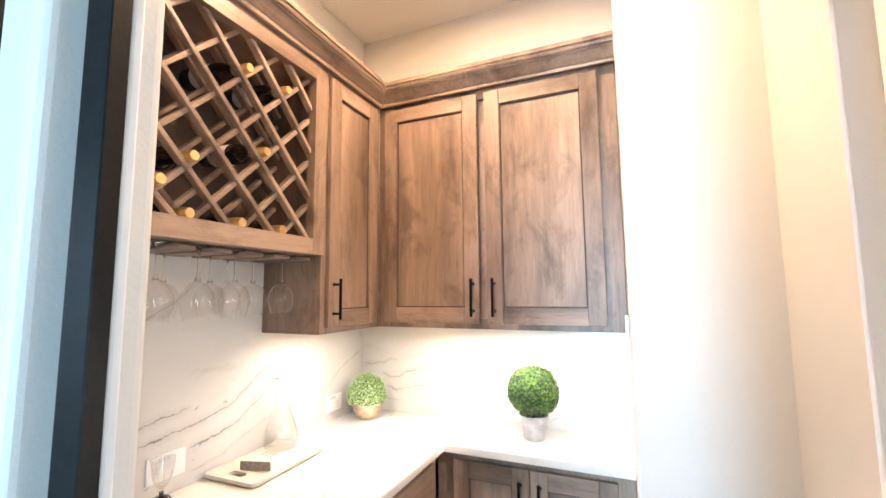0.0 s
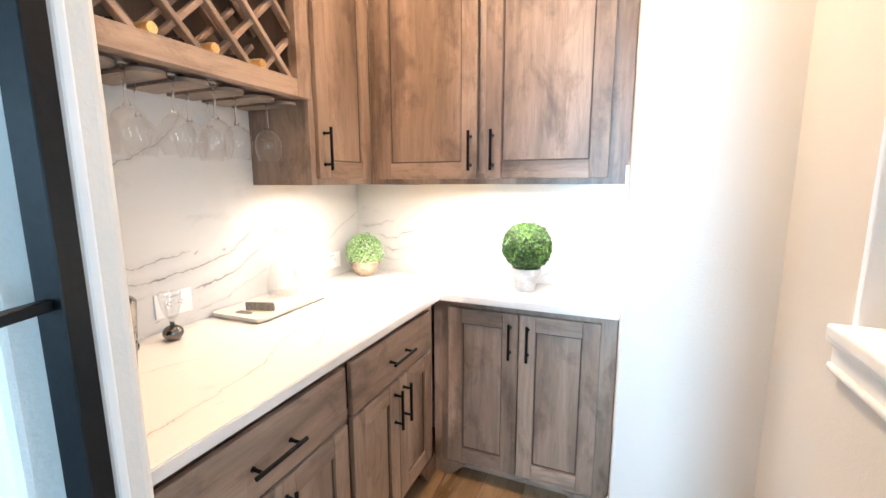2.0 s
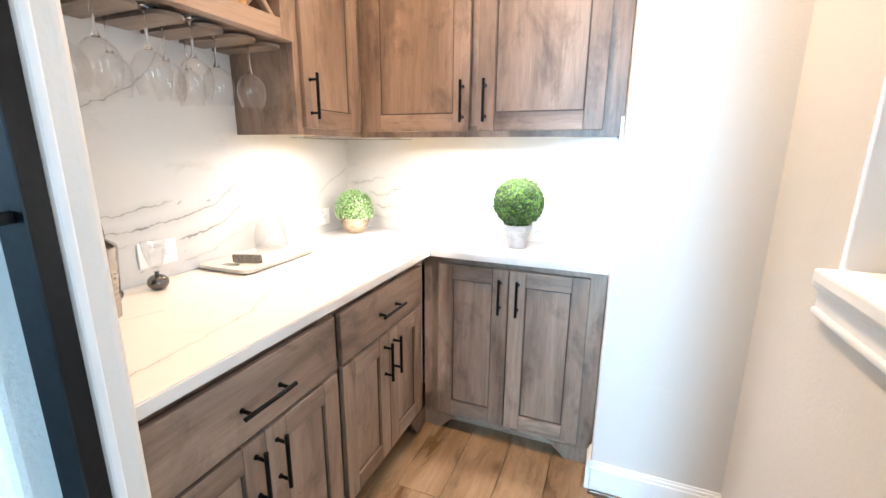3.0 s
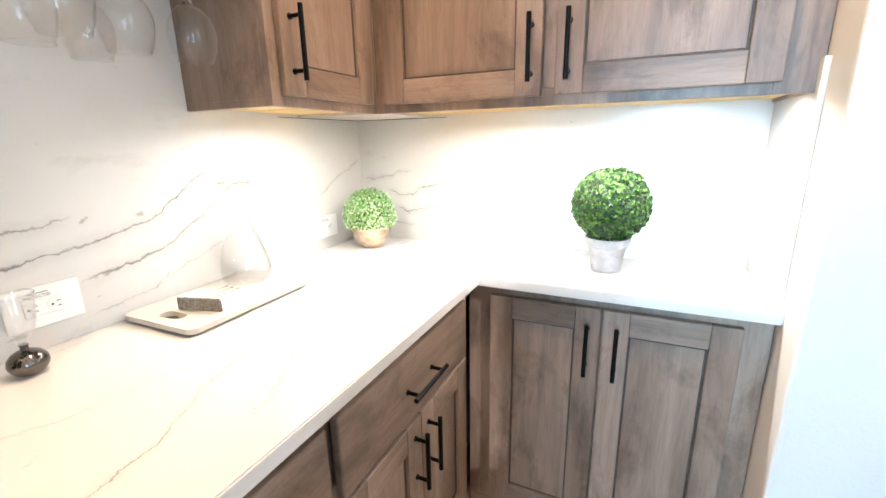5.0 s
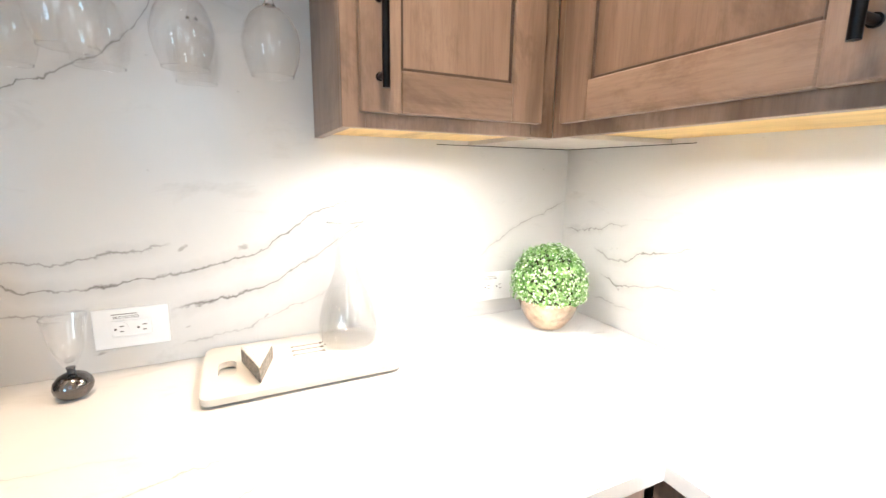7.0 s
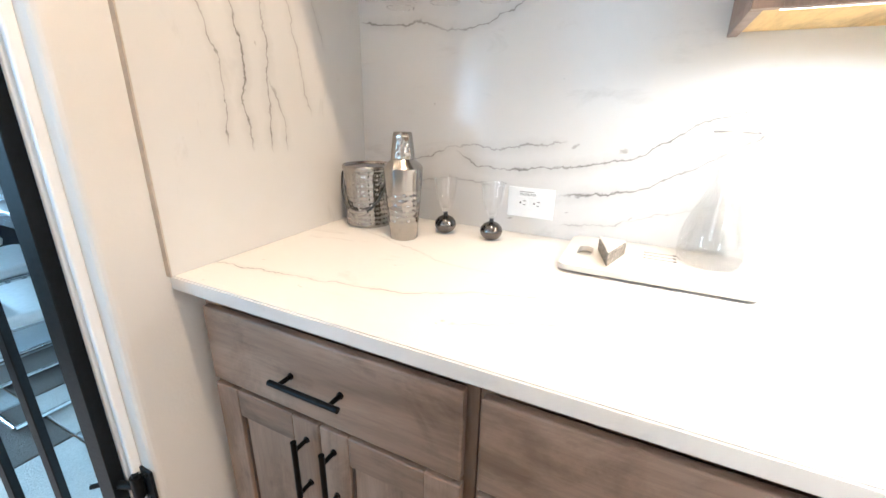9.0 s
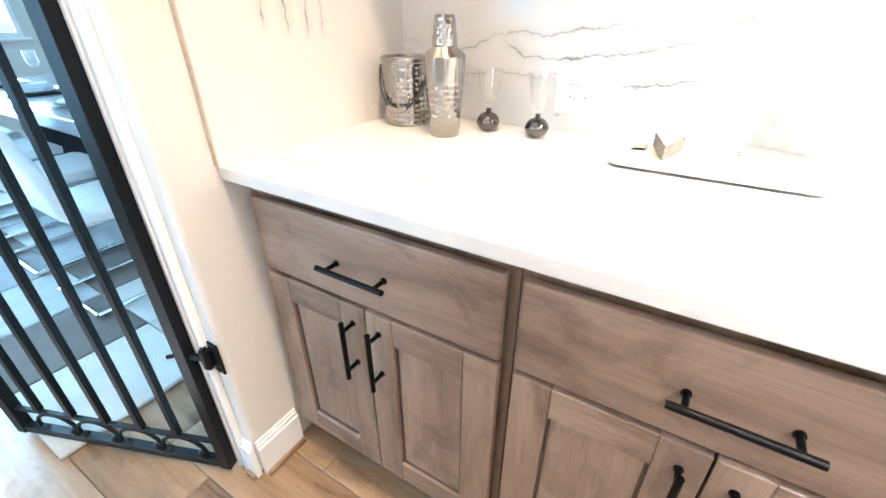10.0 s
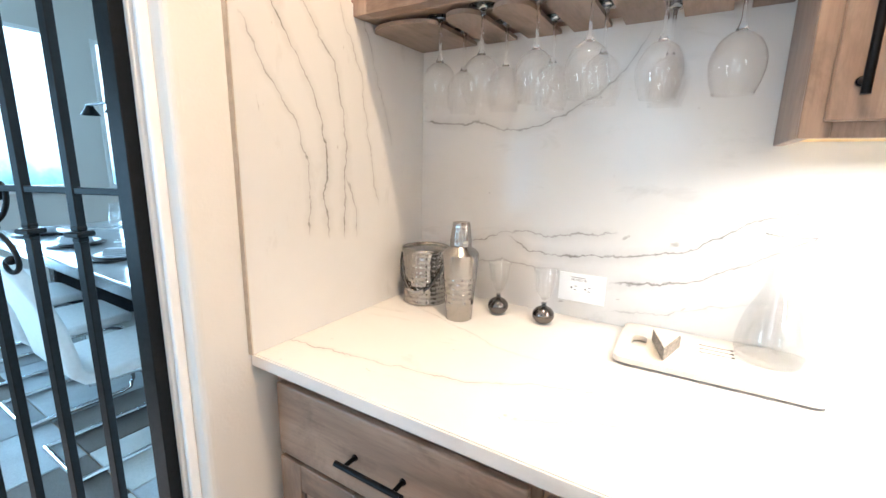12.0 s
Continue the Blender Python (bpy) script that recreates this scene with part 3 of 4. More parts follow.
# ---- wine rack ----
RY0, RY1 = YS + 0.005, 1.298
rack = thing("wine_rack", (0, 0, 0), "stained wood wall wine rack with diagonal lattice over a stemware rail", "wine rack")
mw = run_west(-1.072)
back = XW + 1.072 + 0.002
part("side", frame_boxes(mw, (RY0, RY0 + 0.018, back, -0.02, 1.69, 2.47)), M_WOOD_V, rack)
part("side", frame_boxes(mw, (RY1 - 0.018, RY1 - 0.001, back, -0.02, 1.69, 2.47)), M_WOOD_V, rack)
part("back", frame_boxes(mw, (RY0 + 0.018, RY1 - 0.018, back, back + 0.008, 1.69, 2.47)), M_RACK_SHADE, rack, "back panel with the rack's shade in its dark colour")
part("bottom", frame_boxes(mw, (RY0 + 0.018, RY1 - 0.018, back + 0.008, -0.02, 1.688, 1.704)), M_WOOD_H, rack)
part("top", frame_boxes(mw, (RY0 + 0.018, RY1 - 0.018, back + 0.008, -0.02, 2.40, 2.416)), M_WOOD_H, rack)
for nm, u0, u1, z0, z1, mat in (("stile", RY0, 0.42, 1.688, 2.47, M_WOOD_V), ("stile", 1.232, RY1, 1.688, 2.47, M_WOOD_V), ("rail", 0.42, 1.232, 1.688, 1.748, M_WOOD_H), ("rail", 0.42, 1.232, 2.378, 2.47, M_WOOD_H)):
    part(nm, frame_boxes(mw, (u0, u1, -0.019, 0.018, z0, z1)), mat, rack)


def lattice(d0, rising, const, lo=(0.40, 1.24), hi=(1.735, 2.39)):
    """One slat of the diagonal lattice, cut off at the opening."""
    pts = []
    for y in lo:
        z = const + y if rising else const - y
        if hi[0] <= z <= hi[1]:
            pts.append((y, z))
    for z in hi:
        y = z - const if rising else const - z
        if lo[0] < y < lo[1]:
            pts.append((y, z))
    pts.sort()
    if len(pts) < 2:
        return
    a, b = Vector((pts[0][0], pts[0][1])), Vector((pts[-1][0], pts[-1][1]))
    if (b - a).length < 0.05:
        return
    L, ang = (b - a).length, math.atan2(b.y - a.y, b.x - a.x)
    bm = bmesh.new()
    box(bm, -L / 2, L / 2, -0.0135, 0.0135, -0.008, 0.008, 0.002)
    c = (a + b) / 2
    m = Matrix.Translation((d0, c.x, c.y)) @ Matrix.Rotation(ang, 4, "X") @ Matrix(((0, 1, 0, 0), (1, 0, 0, 0), (0, 0, 1, 0), (0, 0, 0, 1)))
    for v in bm.verts:
        v.co = m @ v.co
    part("lattice_slat", bm, M_WOOD_H, rack)


for d0 in (-1.088, -1.255):
    for k in range(9):
        lattice(d0, False, 2.287 + 0.1725 * k)
        if k < 8:
            lattice(d0 - 0.0115, True, 0.47 + 0.1700 * k)


# stemware rails under the rack
SLOTS = [0.585 + 0.1245 * k for k in range(6)]
M_PLATE = wood("rail_underside", (0.1, 1, 1), (0.17, 0.122, 0.09), (0.23, 0.17, 0.13), (0.29, 0.22, 0.17), 0.5, knots=False)


def rail_board(y0, y1):
    """A flat board with a rounded front end; the glass feet rest on its edges."""
    w, c = (y1 - y0) / 2, (y0 + y1) / 2
    xb, xf = XW + 0.016, -1.100
    bm = bmesh.new()
    pts = [(xb, y0), (xb, y1)] + [(xf - 0.052 + 0.052 * math.sin(a), c + w * math.cos(a)) for a in [math.pi * j / 14 for j in range(15)]]
    f = bm.faces.new([bm.verts.new((x, y, 1.668)) for x, y in pts])
    ex = bmesh.ops.extrude_face_region(bm, geom=[f])["geom"]
    bmesh.ops.translate(bm, verts=[v for v in ex if isinstance(v, bmesh.types.BMVert)], vec=(0, 0, 0.010))
    r = part("stemware_rail", bm, M_PLATE, rack, "pale flat rail with rounded end")
    part("web", boxes((xb, xf - 0.05, c - 0.010, c + 0.010, 1.6782, 1.6878)), M_WOOD_X, r)


edges_y = [RY0 + 0.002] + [y + s * 0.016 for y in SLOTS for s in (-1, 1)] + [RY1 - 0.003]
for y0, y1 in zip(edges_y[0::2], edges_y[1::2]):
    rail_board(y0, y1)

M_GLASS = thin_glass("clear_glass")
M_SOLID = glass("solid_glass", (1, 1, 1), 0.0, 1.38)
M_WALLED = thin_glass("walled_clear_glass", (0.980, 0.981, 0.980), 3.2)
M_THICK = thin_glass("thick_clear_glass", (0.975, 0.975, 0.973), 3.2)
M_GOLD = plain("gold_foil", (0.85, 0.60, 0.28), 0.30, 0.9, 0.15, 90.0)
M_LABEL = plain("paper_label", (0.62, 0.60, 0.56), 0.7, 0, 0.08, 60.0)
M_WINE = plain("dark_wine_bottle", (0.020, 0.011, 0.008), 0.10, 0.0, 0.3, 30.0)


def wine_bottle():
    b = thing("wine_bottle", (0, 0, 0), "dark glass wine bottle with gold foil lying in the rack", "bottle", "bottles in the wine rack")
    smooth(part("body", lathe([(0, 0.0), (0.030, 0.0), (0.0355, 0.006), (0.0355, 0.165), (0.033, 0.185), (0.020, 0.212), (0.0145, 0.228), (0.0138, 0.250), (0, 0.250)], 28), M_WINE, b), 50)
    smooth(part("label", lathe([(0.0359, 0.055), (0.0362, 0.056), (0.0362, 0.140), (0.0359, 0.141)], 28), M_LABEL, b, "pale paper label"), 50)
    smooth(part("foil", lathe([(0.0150, 0.225), (0.0152, 0.262), (0.0160, 0.264), (0.0160, 0.284), (0.0152, 0.286), (0.0152, 0.297), (0.0135, 0.300), (0, 0.300)], 24), M_GOLD, b, "gold foil capsule"), 50)
    return b


first = None
for s, d in ((3.15, 1.315), (3.325, 1.145), (2.98, 0.98), (2.635, 1.145), (2.46, 1.145), (2.46, 0.98), (2.635, 0.81), (2.805, 0.64)):
    y, z = (s - d) / 2, (s + d) / 2
    if z < 1.76:
        z = 1.727
    m = Matrix.Translation((-1.058, y + 0.002, z + 0.034)) @ Matrix.Rotation(radians(93.5), 4, "Y") @ Matrix.Translation((0, 0, -0.30))
    if first is None:
        first = wine_bottle()
        first.matrix_world = m
    else:
        copy_thing(first, m)

# hanging wine glasses
first = None


def stem_glass():
    g = thing("wine_glass", (0, 0, 0), "clear stemmed wine glass hanging upside down from the rail", "glass", "hanging wine glasses")
    foot = [(0.0, 0.0), (0.034, 0.0), (0.0345, 0.0015), (0.012, 0.0035), (0.0044, 0.010), (0.0036, 0.030), (0.0036, 0.084), (0.0080, 0.0990), (0.0105, 0.1020), (0.0, 0.1026)]
    smooth(part("stem", lathe(foot, 28), M_SOLID, g), 60)
    shell = [(0.0, 0.1030), (0.0075, 0.1032), (0.020, 0.1080), (0.0335, 0.1200), (0.0430, 0.1380), (0.0465, 0.1560), (0.0460, 0.1720), (0.0415, 0.1940), (0.0345, 0.2120)]
    smooth(part("bowl", lathe(shell, 40), M_WALLED, g), 60)
    smooth(part("rim", lathe([(0.0335, 0.2122), (0.0347, 0.2122), (0.0348, 0.2138), (0.0335, 0.2138), (0.0335, 0.2122)], 40), M_SOLID, g, "fine glass rim"), 60)
    return g


# how far forward each slot's first glass hangs
FRONT = (-1.150, -1.128, -1.138, -1.124, -1.186, -1.180)
for i, y in enumerate(SLOTS):
    for k in range((2, 2, 2, 2, 2, 1)[i]):
        m = pose(FRONT[i] - (0.118 + 0.012 * (i % 3)) * k, y - 0.004 + 0.004 * ((i + k) % 3 - 1), 1.6782 + 0.0042, 180, 0, 20 * i)
        if first is None:
            first = stem_glass()
            first.matrix_world = m
        else:
            copy_thing(first, m)

# ---- window on the east wall ----
win = tagged(new("window_1"), "white framed window with a deep painted sill", "window", "", "structure")
fx = XE + 0.075
part("window_frame", boxes((fx, fx + 0.04, WY0, WY0 + 0.035, WZ0, WZ1), (fx, fx + 0.04, WY1 - 0.035, WY1, WZ0, WZ1), (fx, fx + 0.04, WY0 + 0.035, WY1 - 0.035, WZ0, WZ0 + 0.035), (fx, fx + 0.04, WY0 + 0.035, WY1 - 0.035, WZ1 - 0.035, WZ1), bevel=0.003), M_TRIM, win)
pane = part("pane", boxes((fx + 0.015, fx + 0.02, WY0 + 0.035, WY1 - 0.035, WZ0 + 0.035, WZ1 - 0.035)), M_GLASS, win)
pane.visible_shadow = False
part("window_sill", boxes((XE - 0.042, fx + 0.03, WY0 - 0.004, WY1 + 0.004, WZ0 - 0.032, WZ0), bevel=0.007, seg=3), M_TRIM, win)
bm = boxes((XE - 0.016, XE, WY0 - 0.03, WY1 + 0.03, WZ0 - 0.115, WZ0 - 0.028), bevel=0.003)
box(bm, XE - 0.030, XE - 0.002, WY0 - 0.035, WY1 + 0.035, WZ0 - 0.052, WZ0 - 0.029, 0.008, 3)
box(bm, XE - 0.024, XE - 0.002, WY0 - 0.03, WY1 + 0.03, WZ0 - 0.112, WZ0 - 0.094, 0.007, 3)
part("apron", bm, M_TRIM, win, "moulded white apron under the sill")

# ---- gateway trim and iron gate ----
trim = bmesh.new()
for k, (y0, y1, p) in enumerate(((0.278, 0.294, 0.020), (0.294, 0.305, 0.012), (0.305, 0.321, 0.018))):
    box(trim, XJ - 0.002, XJ + p, y0, y1, 0, 2.49, 0.004, 2)
structure("trim_jamb", trim, M_TRIM, "white moulded casing on the gateway jamb", "trim")

GW = 0.716
gate = thing("iron_gate", (-0.562, 0.268, 0.0), "black wrought iron gate with scrolls standing open", "gate", rz=math.degrees(math.atan2(-0.666, 0.262)))
GH = 2.32


def square_bar(name, k, z0, z1, w, label=""):
    return part(name, boxes((k - w / 2, k + w / 2, -w / 2, w / 2, z0, z1), bevel=0.0015), M_IRON, gate, label)


square_bar("stile", 0.0, 0.018, GH, 0.032)
square_bar("stile", GW, 0.018, GH, 0.032)
for z in (0.032, 0.120, 1.265, GH - 0.1):
    h = 0.026 if z < 0.1 else 0.013
    part("cross_rail", boxes((0.0165, GW - 0.0165, -h / 2, h / 2, z - h / 2, z + h / 2), bevel=0.0015), M_IRON, gate)
STEP = 0.119
for i in range(1, 6):
    bar = square_bar("picket", 0.014 + STEP * i, 0.126, GH - 0.106, 0.0180)
    bm = bmesh.new()
    k = 0.014 + STEP * i
    for z, w in ((1.168, 0.0105), (1.180, 0.0185), (1.192, 0.0105)):
        box(bm, k - w, k + w, -w, w, z - 0.0055, z + 0.0055, 0.003)
    part("collar", bm, M_IRON, bar, "cast iron collar")


def curl(cx, cz, r0, r1, a0, a1, n=22):
    return [(cx + (r0 + (r1 - r0) * i / n) * math.cos(a0 + (a1 - a0) * i / n), 0, cz + (r0 + (r1 - r0) * i / n) * math.sin(a0 + (a1 - a0) * i / n)) for i in range(n + 1)]


def ball(parent, at, r):
    bm = bmesh.new()
    bmesh.ops.create_uvsphere(bm, u_segments=12, v_segments=8, radius=r, matrix=Matrix.Translation(at))
    return smooth(part("knob", bm, M_IRON, parent))


# bottom row of scrolls
for i in range(4):
    k = 0.060 + 0.147 * (i + 0.5)
    arch = [(k + 0.071 * math.cos(a), 0, 0.058 + 0.054 * math.sin(a)) for a in [radians(190 - 19 * j) for j in range(12)]]
    sc = tube("scroll", arch, 0.0060, M_IRON, gate)
    end = arch[-1]
    tube("curl", [(end[0] - 0.010 + 0.011 * math.cos(a), 0, end[2] - 0.004 + 0.011 * math.sin(a)) for a in [radians(30 - 27 * j) for j in range(11)]], 0.0042, M_IRON, sc)
    ball(sc, (end[0] - 0.012, 0, end[2] + 0.0), 0.0135)
    ball(sc, (arch[0][0] + 0.012, 0, arch[0][2] + 0.004), 0.0135)
# pairs of C scrolls either side of the middle bar
for side in (-1, 1):
    kx = 0.014 + STEP * 3 + side * STEP * 0.52
    for up in (-1, 1):
        big = [(kx - side * 0.052 + side * 0.064 * math.sin(radians(9 * j)), 0, 1.182 + up * (0.008 + 0.068 * (1 - math.cos(radians(9 * j))))) for j in range(11)]
        c0 = (kx - side * 0.010, 1.182 + up * 0.076)
        small = [(c0[0] + side * (0.022 - 0.0012 * j) * math.cos(radians(26 * j)), 0, c0[1] + up * (0.022 - 0.0012 * j) * math.sin(radians(26 * j))) for j in range(12)]
        sc = tube("scroll", big + small, 0.0052, M_IRON, gate)
        ball(sc, small[-1], 0.010)
# hinges on the jamb
for z in (0.45, 2.20):
    bm = boxes((XJ, XJ + 0.006, 0.322, 0.362, z - 0.046, z + 0.046), bevel=0.002)
    for zz in (-0.034, 0.034):
        rod(bm, (XJ + 0.004, 0.345, z + zz), (XJ + 0.010, 0.345, z + zz), 0.006, 10)
    hinge = part("hinge", bm, M_IRON, gate, "black iron barrel hinge")
    hinge.matrix_parent_inverse = gate.matrix_basis.inverted()
    bm = bmesh.new()
    rod(bm, (XJ + 0.016, 0.322, z - 0.026), (XJ + 0.016, 0.322, z + 0.026), 0.0125, 16)
    rod(bm, (XJ + 0.016, 0.322, z - 0.034), (XJ + 0.016, 0.322, z + 0.034), 0.007, 12)
    rod(bm, (XJ + 0.016, 0.322, z), (-0.562, 0.270, z), 0.009, 12)
    rod(bm, (-0.566, 0.262, z), (-0.535, 0.235, z), 0.0055, 10)
    barrel = smooth(part("barrel", bm, M_IRON, hinge), 40)

# ---- things on the worktop ----


def steel(name, hammered, rough=0.16):
    m, nt, b = graph(name, rough, 1.0, (0.37, 0.35, 0.325))
    vec = coords(nt)
    if hammered:
        v = node(nt, "ShaderNodeTexVoronoi", Scale=hammered, Randomness=0.35)
        v.feature = "SMOOTH_F1"
        nt.links.new(vec, v.inputs["Vector"])
        bump(nt, b, v.outputs["Distance"], 0.75, 0.007)
    else:
        bump(nt, b, noise_tex(nt, coords(nt, (1, 1, 0.05)), 300, 2), 0.05, 0.0005)
    return m


M_HAMMER, M_STEEL = steel("hammered_steel", 74.0, 0.14), steel("brushed_steel", 0, 0.2)
M_MIRROR_BALL = plain("smoked_mirror_glass", (0.16, 0.145, 0.135), 0.05, 0.95, 0.05)
M_BLACKSTRAP = plain("black_handle_paint", (0.02, 0.02, 0.02), 0.4)

sh = thing("cocktail_shaker", (-1.172, 0.641, CT), "tall stainless steel cocktail shaker with hammered band", "shaker")
smooth(part("body", lathe([(0, 0.0), (0.0339, 0.0), (0.0362, 0.002), (0.0390, 0.045), (0.0398, 0.046)], 40), M_STEEL, sh), 50)
smooth(part("band", lathe([(0.0398, 0.046), (0.0466, 0.128), (0.0466, 0.129)], 40), M_HAMMER, sh, "hammered steel band"), 50)
smooth(part("shoulder", lathe([(0.0466, 0.129), (0.0503, 0.180), (0.0506, 0.186), (0.0452, 0.194), (0.0294, 0.206), (0.0277, 0.210)], 40), M_STEEL, sh), 35)
smooth(part("cap", lathe([(0.0296, 0.208), (0.0296, 0.222), (0.0243, 0.266), (0.0220, 0.272), (0, 0.273)], 40), M_HAMMER, sh, "hammered steel cap"), 40)

bu = thing("ice_bucket", (-1.250, 0.476, CT), "hammered steel ice bucket with a folded black handle", "bucket")
smooth(part("body", lathe([(0, 0.0), (0.0651, 0.0), (0.0695, 0.003), (0.0722, 0.150), (0.0722, 0.160)], 48), M_HAMMER, bu), 50)
smooth(part("rim", lathe([(0.0722, 0.160), (0.0748, 0.163), (0.0748, 0.170), (0.0722, 0.173), (0.0686, 0.170), (0.0678, 0.160)], 48), M_STEEL, bu, "polished rim"), 50)
smooth(part("lid", lathe([(0.0678, 0.160), (0.0662, 0.1665), (0.0640, 0.1680), (0.030, 0.1690), (0, 0.1692)], 48), M_STEEL, bu, "polished steel lid"), 50)
hs = [(0.0770 * math.cos(radians(-70 + 160 * j / 16)), 0.0770 * math.sin(radians(-70 + 160 * j / 16)), 0.150 - 0.105 * math.sin(math.pi * j / 16)) for j in range(17)]
tube("handle", hs, 0.0035, M_BLACKSTRAP, bu, "thin black bail handle")
tube("grip", hs[6:11], 0.0075, M_STEEL, bu, "steel grip")


def ball_glass(x, y):
    g = thing("cordial_glass", (x, y, CT), "small clear glass on a smoked mirror ball foot", "glass", "ball foot glasses")
    smooth(part("ball", lathe([(0, 0.0), (0.012, 0.0), (0.022, 0.006), (0.0285, 0.016), (0.030, 0.024), (0.0275, 0.034), (0.020, 0.043), (0.010, 0.048), (0, 0.049)], 32), M_MIRROR_BALL, g, "smoked mirror ball"), 60)
    smooth(part("neck", lathe([(0.0, 0.0480), (0.007, 0.048), (0.0055, 0.053), (0.0075, 0.058), (0.0, 0.058)], 24), M_BLACKSTRAP, g), 60)
    smooth(part("bowl", lathe([(0.0, 0.0585), (0.0075, 0.0585), (0.0115, 0.066), (0.0205, 0.084), (0.0270, 0.106), (0.0325, 0.150), (0.0312, 0.150), (0.0257, 0.107), (0.0192, 0.086), (0.010, 0.070), (0.0, 0.068)], 36), M_THICK, g), 60)
    smooth(part("lip", lathe([(0.0312, 0.1502), (0.0326, 0.1502), (0.0327, 0.1516), (0.0312, 0.1516), (0.0312, 0.1502)], 36), M_SOLID, g, "fine glass lip"), 60)
    return g


ball_glass(-1.270, 0.716)
ball_glass(-1.270, 0.851)

# serving board with a hand hole
M_BOARD = plain("cream_ceramic_board", (0.56, 0.53, 0.48), 0.35, 0, 0.05, 14.0)
M_CORK = plain("speckled_cheese_block", (0.25, 0.22, 0.185), 0.7, 0, 0.5, 160.0, 0.4)
M_INK = plain("dark_engraving", (0.10, 0.09, 0.08), 0.7)


def rounded(x0, x1, y0, y1, r, n=6):
    pts = []
    for cx, cy, a in ((x1 - r, y1 - r, 0), (x0 + r, y1 - r, 90), (x0 + r, y0 + r, 180), (x1 - r, y0 + r, 270)):
        pts += [(cx + r * math.cos(radians(a + 90 * i / n)), cy + r * math.sin(radians(a + 90 * i / n))) for i in range(n + 1)]
    return pts


board = thing("serving_board", (-1.246, 1.238, CT), "cream rectangular serving board with a hand hole on the worktop", "board")
bm = bmesh.new()
outer = [bm.verts.new((x, y, 0.019)) for x, y in rounded(-0.118, 0.118, -0.184, 0.184, 0.022)]
inner = [bm.verts.new((x, y, 0.019)) for x, y in rounded(-0.036, 0.036, -0.157, -0.125, 0.0159)]
edges = [bm.edges.new((o, p)) for ring in (outer, inner) for o, p in zip(ring, ring[1:] + ring[:1])]
bmesh.ops.triangle_fill(bm, use_beauty=True, edges=edges)
hole = [f for f in bm.faces if abs(f.calc_center_median().x) < 0.036 and -0.157 < f.calc_center_median().y < -0.125 and all(v in inner for v in f.verts)]
bmesh.ops.delete(bm, geom=hole, context="FACES_ONLY")
ex = bmesh.ops.extrude_face_region(bm, geom=list(bm.faces))["geom"]
bmesh.ops.translate(bm, verts=[v for v in ex if isinstance(v, bmesh.types.BMVert)], vec=(0, 0, -0.012))
part("slab", bm, M_BOARD, board)
for sx in (-0.09, 0.09):
    for sy in (-0.165, 0.165):
        part("foot", boxes((sx - 0.006, sx + 0.006, sy - 0.006, sy + 0.006, 0, 0.007)), M_BLACKSTRAP, board)
for j in range(3):
    x = -0.055 + 0.022 * j
    bm = boxes((x, x + 0.0022, -0.015, 0.050, 0.0191, 0.0196))
    box(bm, x - 0.004, x + 0.006, 0.044, 0.050, 0.0191, 0.0196)
    box(bm, x - 0.002, x + 0.004, -0.017, -0.012, 0.0191, 0.0196)
    part("engraving", bm, M_INK, board, "engraved cheese knife outline")
board.rotation_euler[2] = radians(1.0)

# speckled top face; the strong light on it is put into the pale tone
M_LIT_TOP = plain("overlit_speckled_top", (0.60, 0.56, 0.50), 0.6, 0, 0.45, 210.0)


def prism(pts, z0, z1, bevel):
    bm = bmesh.new()
    f = bm.faces.new([bm.verts.new((x, y, z0)) for x, y in pts])
    ex = bmesh.ops.extrude_face_region(bm, geom=[f])["geom"]
    bmesh.ops.translate(bm, verts=[v for v in ex if isinstance(v, bmesh.types.BMVert)], vec=(0, 0, z1 - z0))
    bmesh.ops.recalc_face_normals(bm, faces=bm.faces)
    bmesh.ops.bevel(bm, geom=list(bm.edges), offset=bevel, segments=2, affect="EDGES")
    return bm


wd = thing("cheese_wedge", (-1.205, 1.138, CT + 0.0192), "small speckled grey wedge with a pale top on the board", "ornament")
corners = [(-0.058, -0.016), (0.056, 0.016), (-0.050, 0.044)]
part("body", prism(corners, 0.0, 0.030, 0.002), M_CORK, wd)
part("top", prism([(x * 0.97, y * 0.97) for x, y in corners], 0.0301, 0.0335, 0.001), M_LIT_TOP, wd, "speckled top with its overexposure in the pale colour")

car = thing("carafe", (-1.292, 1.347, CT + 0.0193), "clear glass carafe with a flared lip on the board", "carafe")
shell = [(0.052, 0.0), (0.0600, 0.004), (0.0650, 0.018), (0.0655, 0.040), (0.0620, 0.070), (0.0520, 0.105), (0.0380, 0.138), (0.0285, 0.165), (0.0255, 0.190), (0.0265, 0.225), (0.0320, 0.255), (0.0395, 0.275)]
prof = shell[1:] + [(0.0385, 0.2762)] + [(r - 0.0019, z) for r, z in reversed(shell[2:])] + [(0.054, 0.0105)]
smooth(part("body", lathe(prof, 48), M_THICK, car), 60)
smooth(part("base", lathe([(0, 0.0085), (0.040, 0.0095), (0.056, 0.0130), (0.0605, 0.0105), (0.0598, 0.0040), (0.053, 0.0), (0.046, 0.0), (0, 0.0030)], 48), M_THICK, car, "thick glass base"), 60)
smooth(part("lip", lathe([(0.0382, 0.2762), (0.0402, 0.2752), (0.0410, 0.2770), (0.0390, 0.2782), (0.0382, 0.2762)], 48), M_SOLID, car, "flared glass lip"), 60)


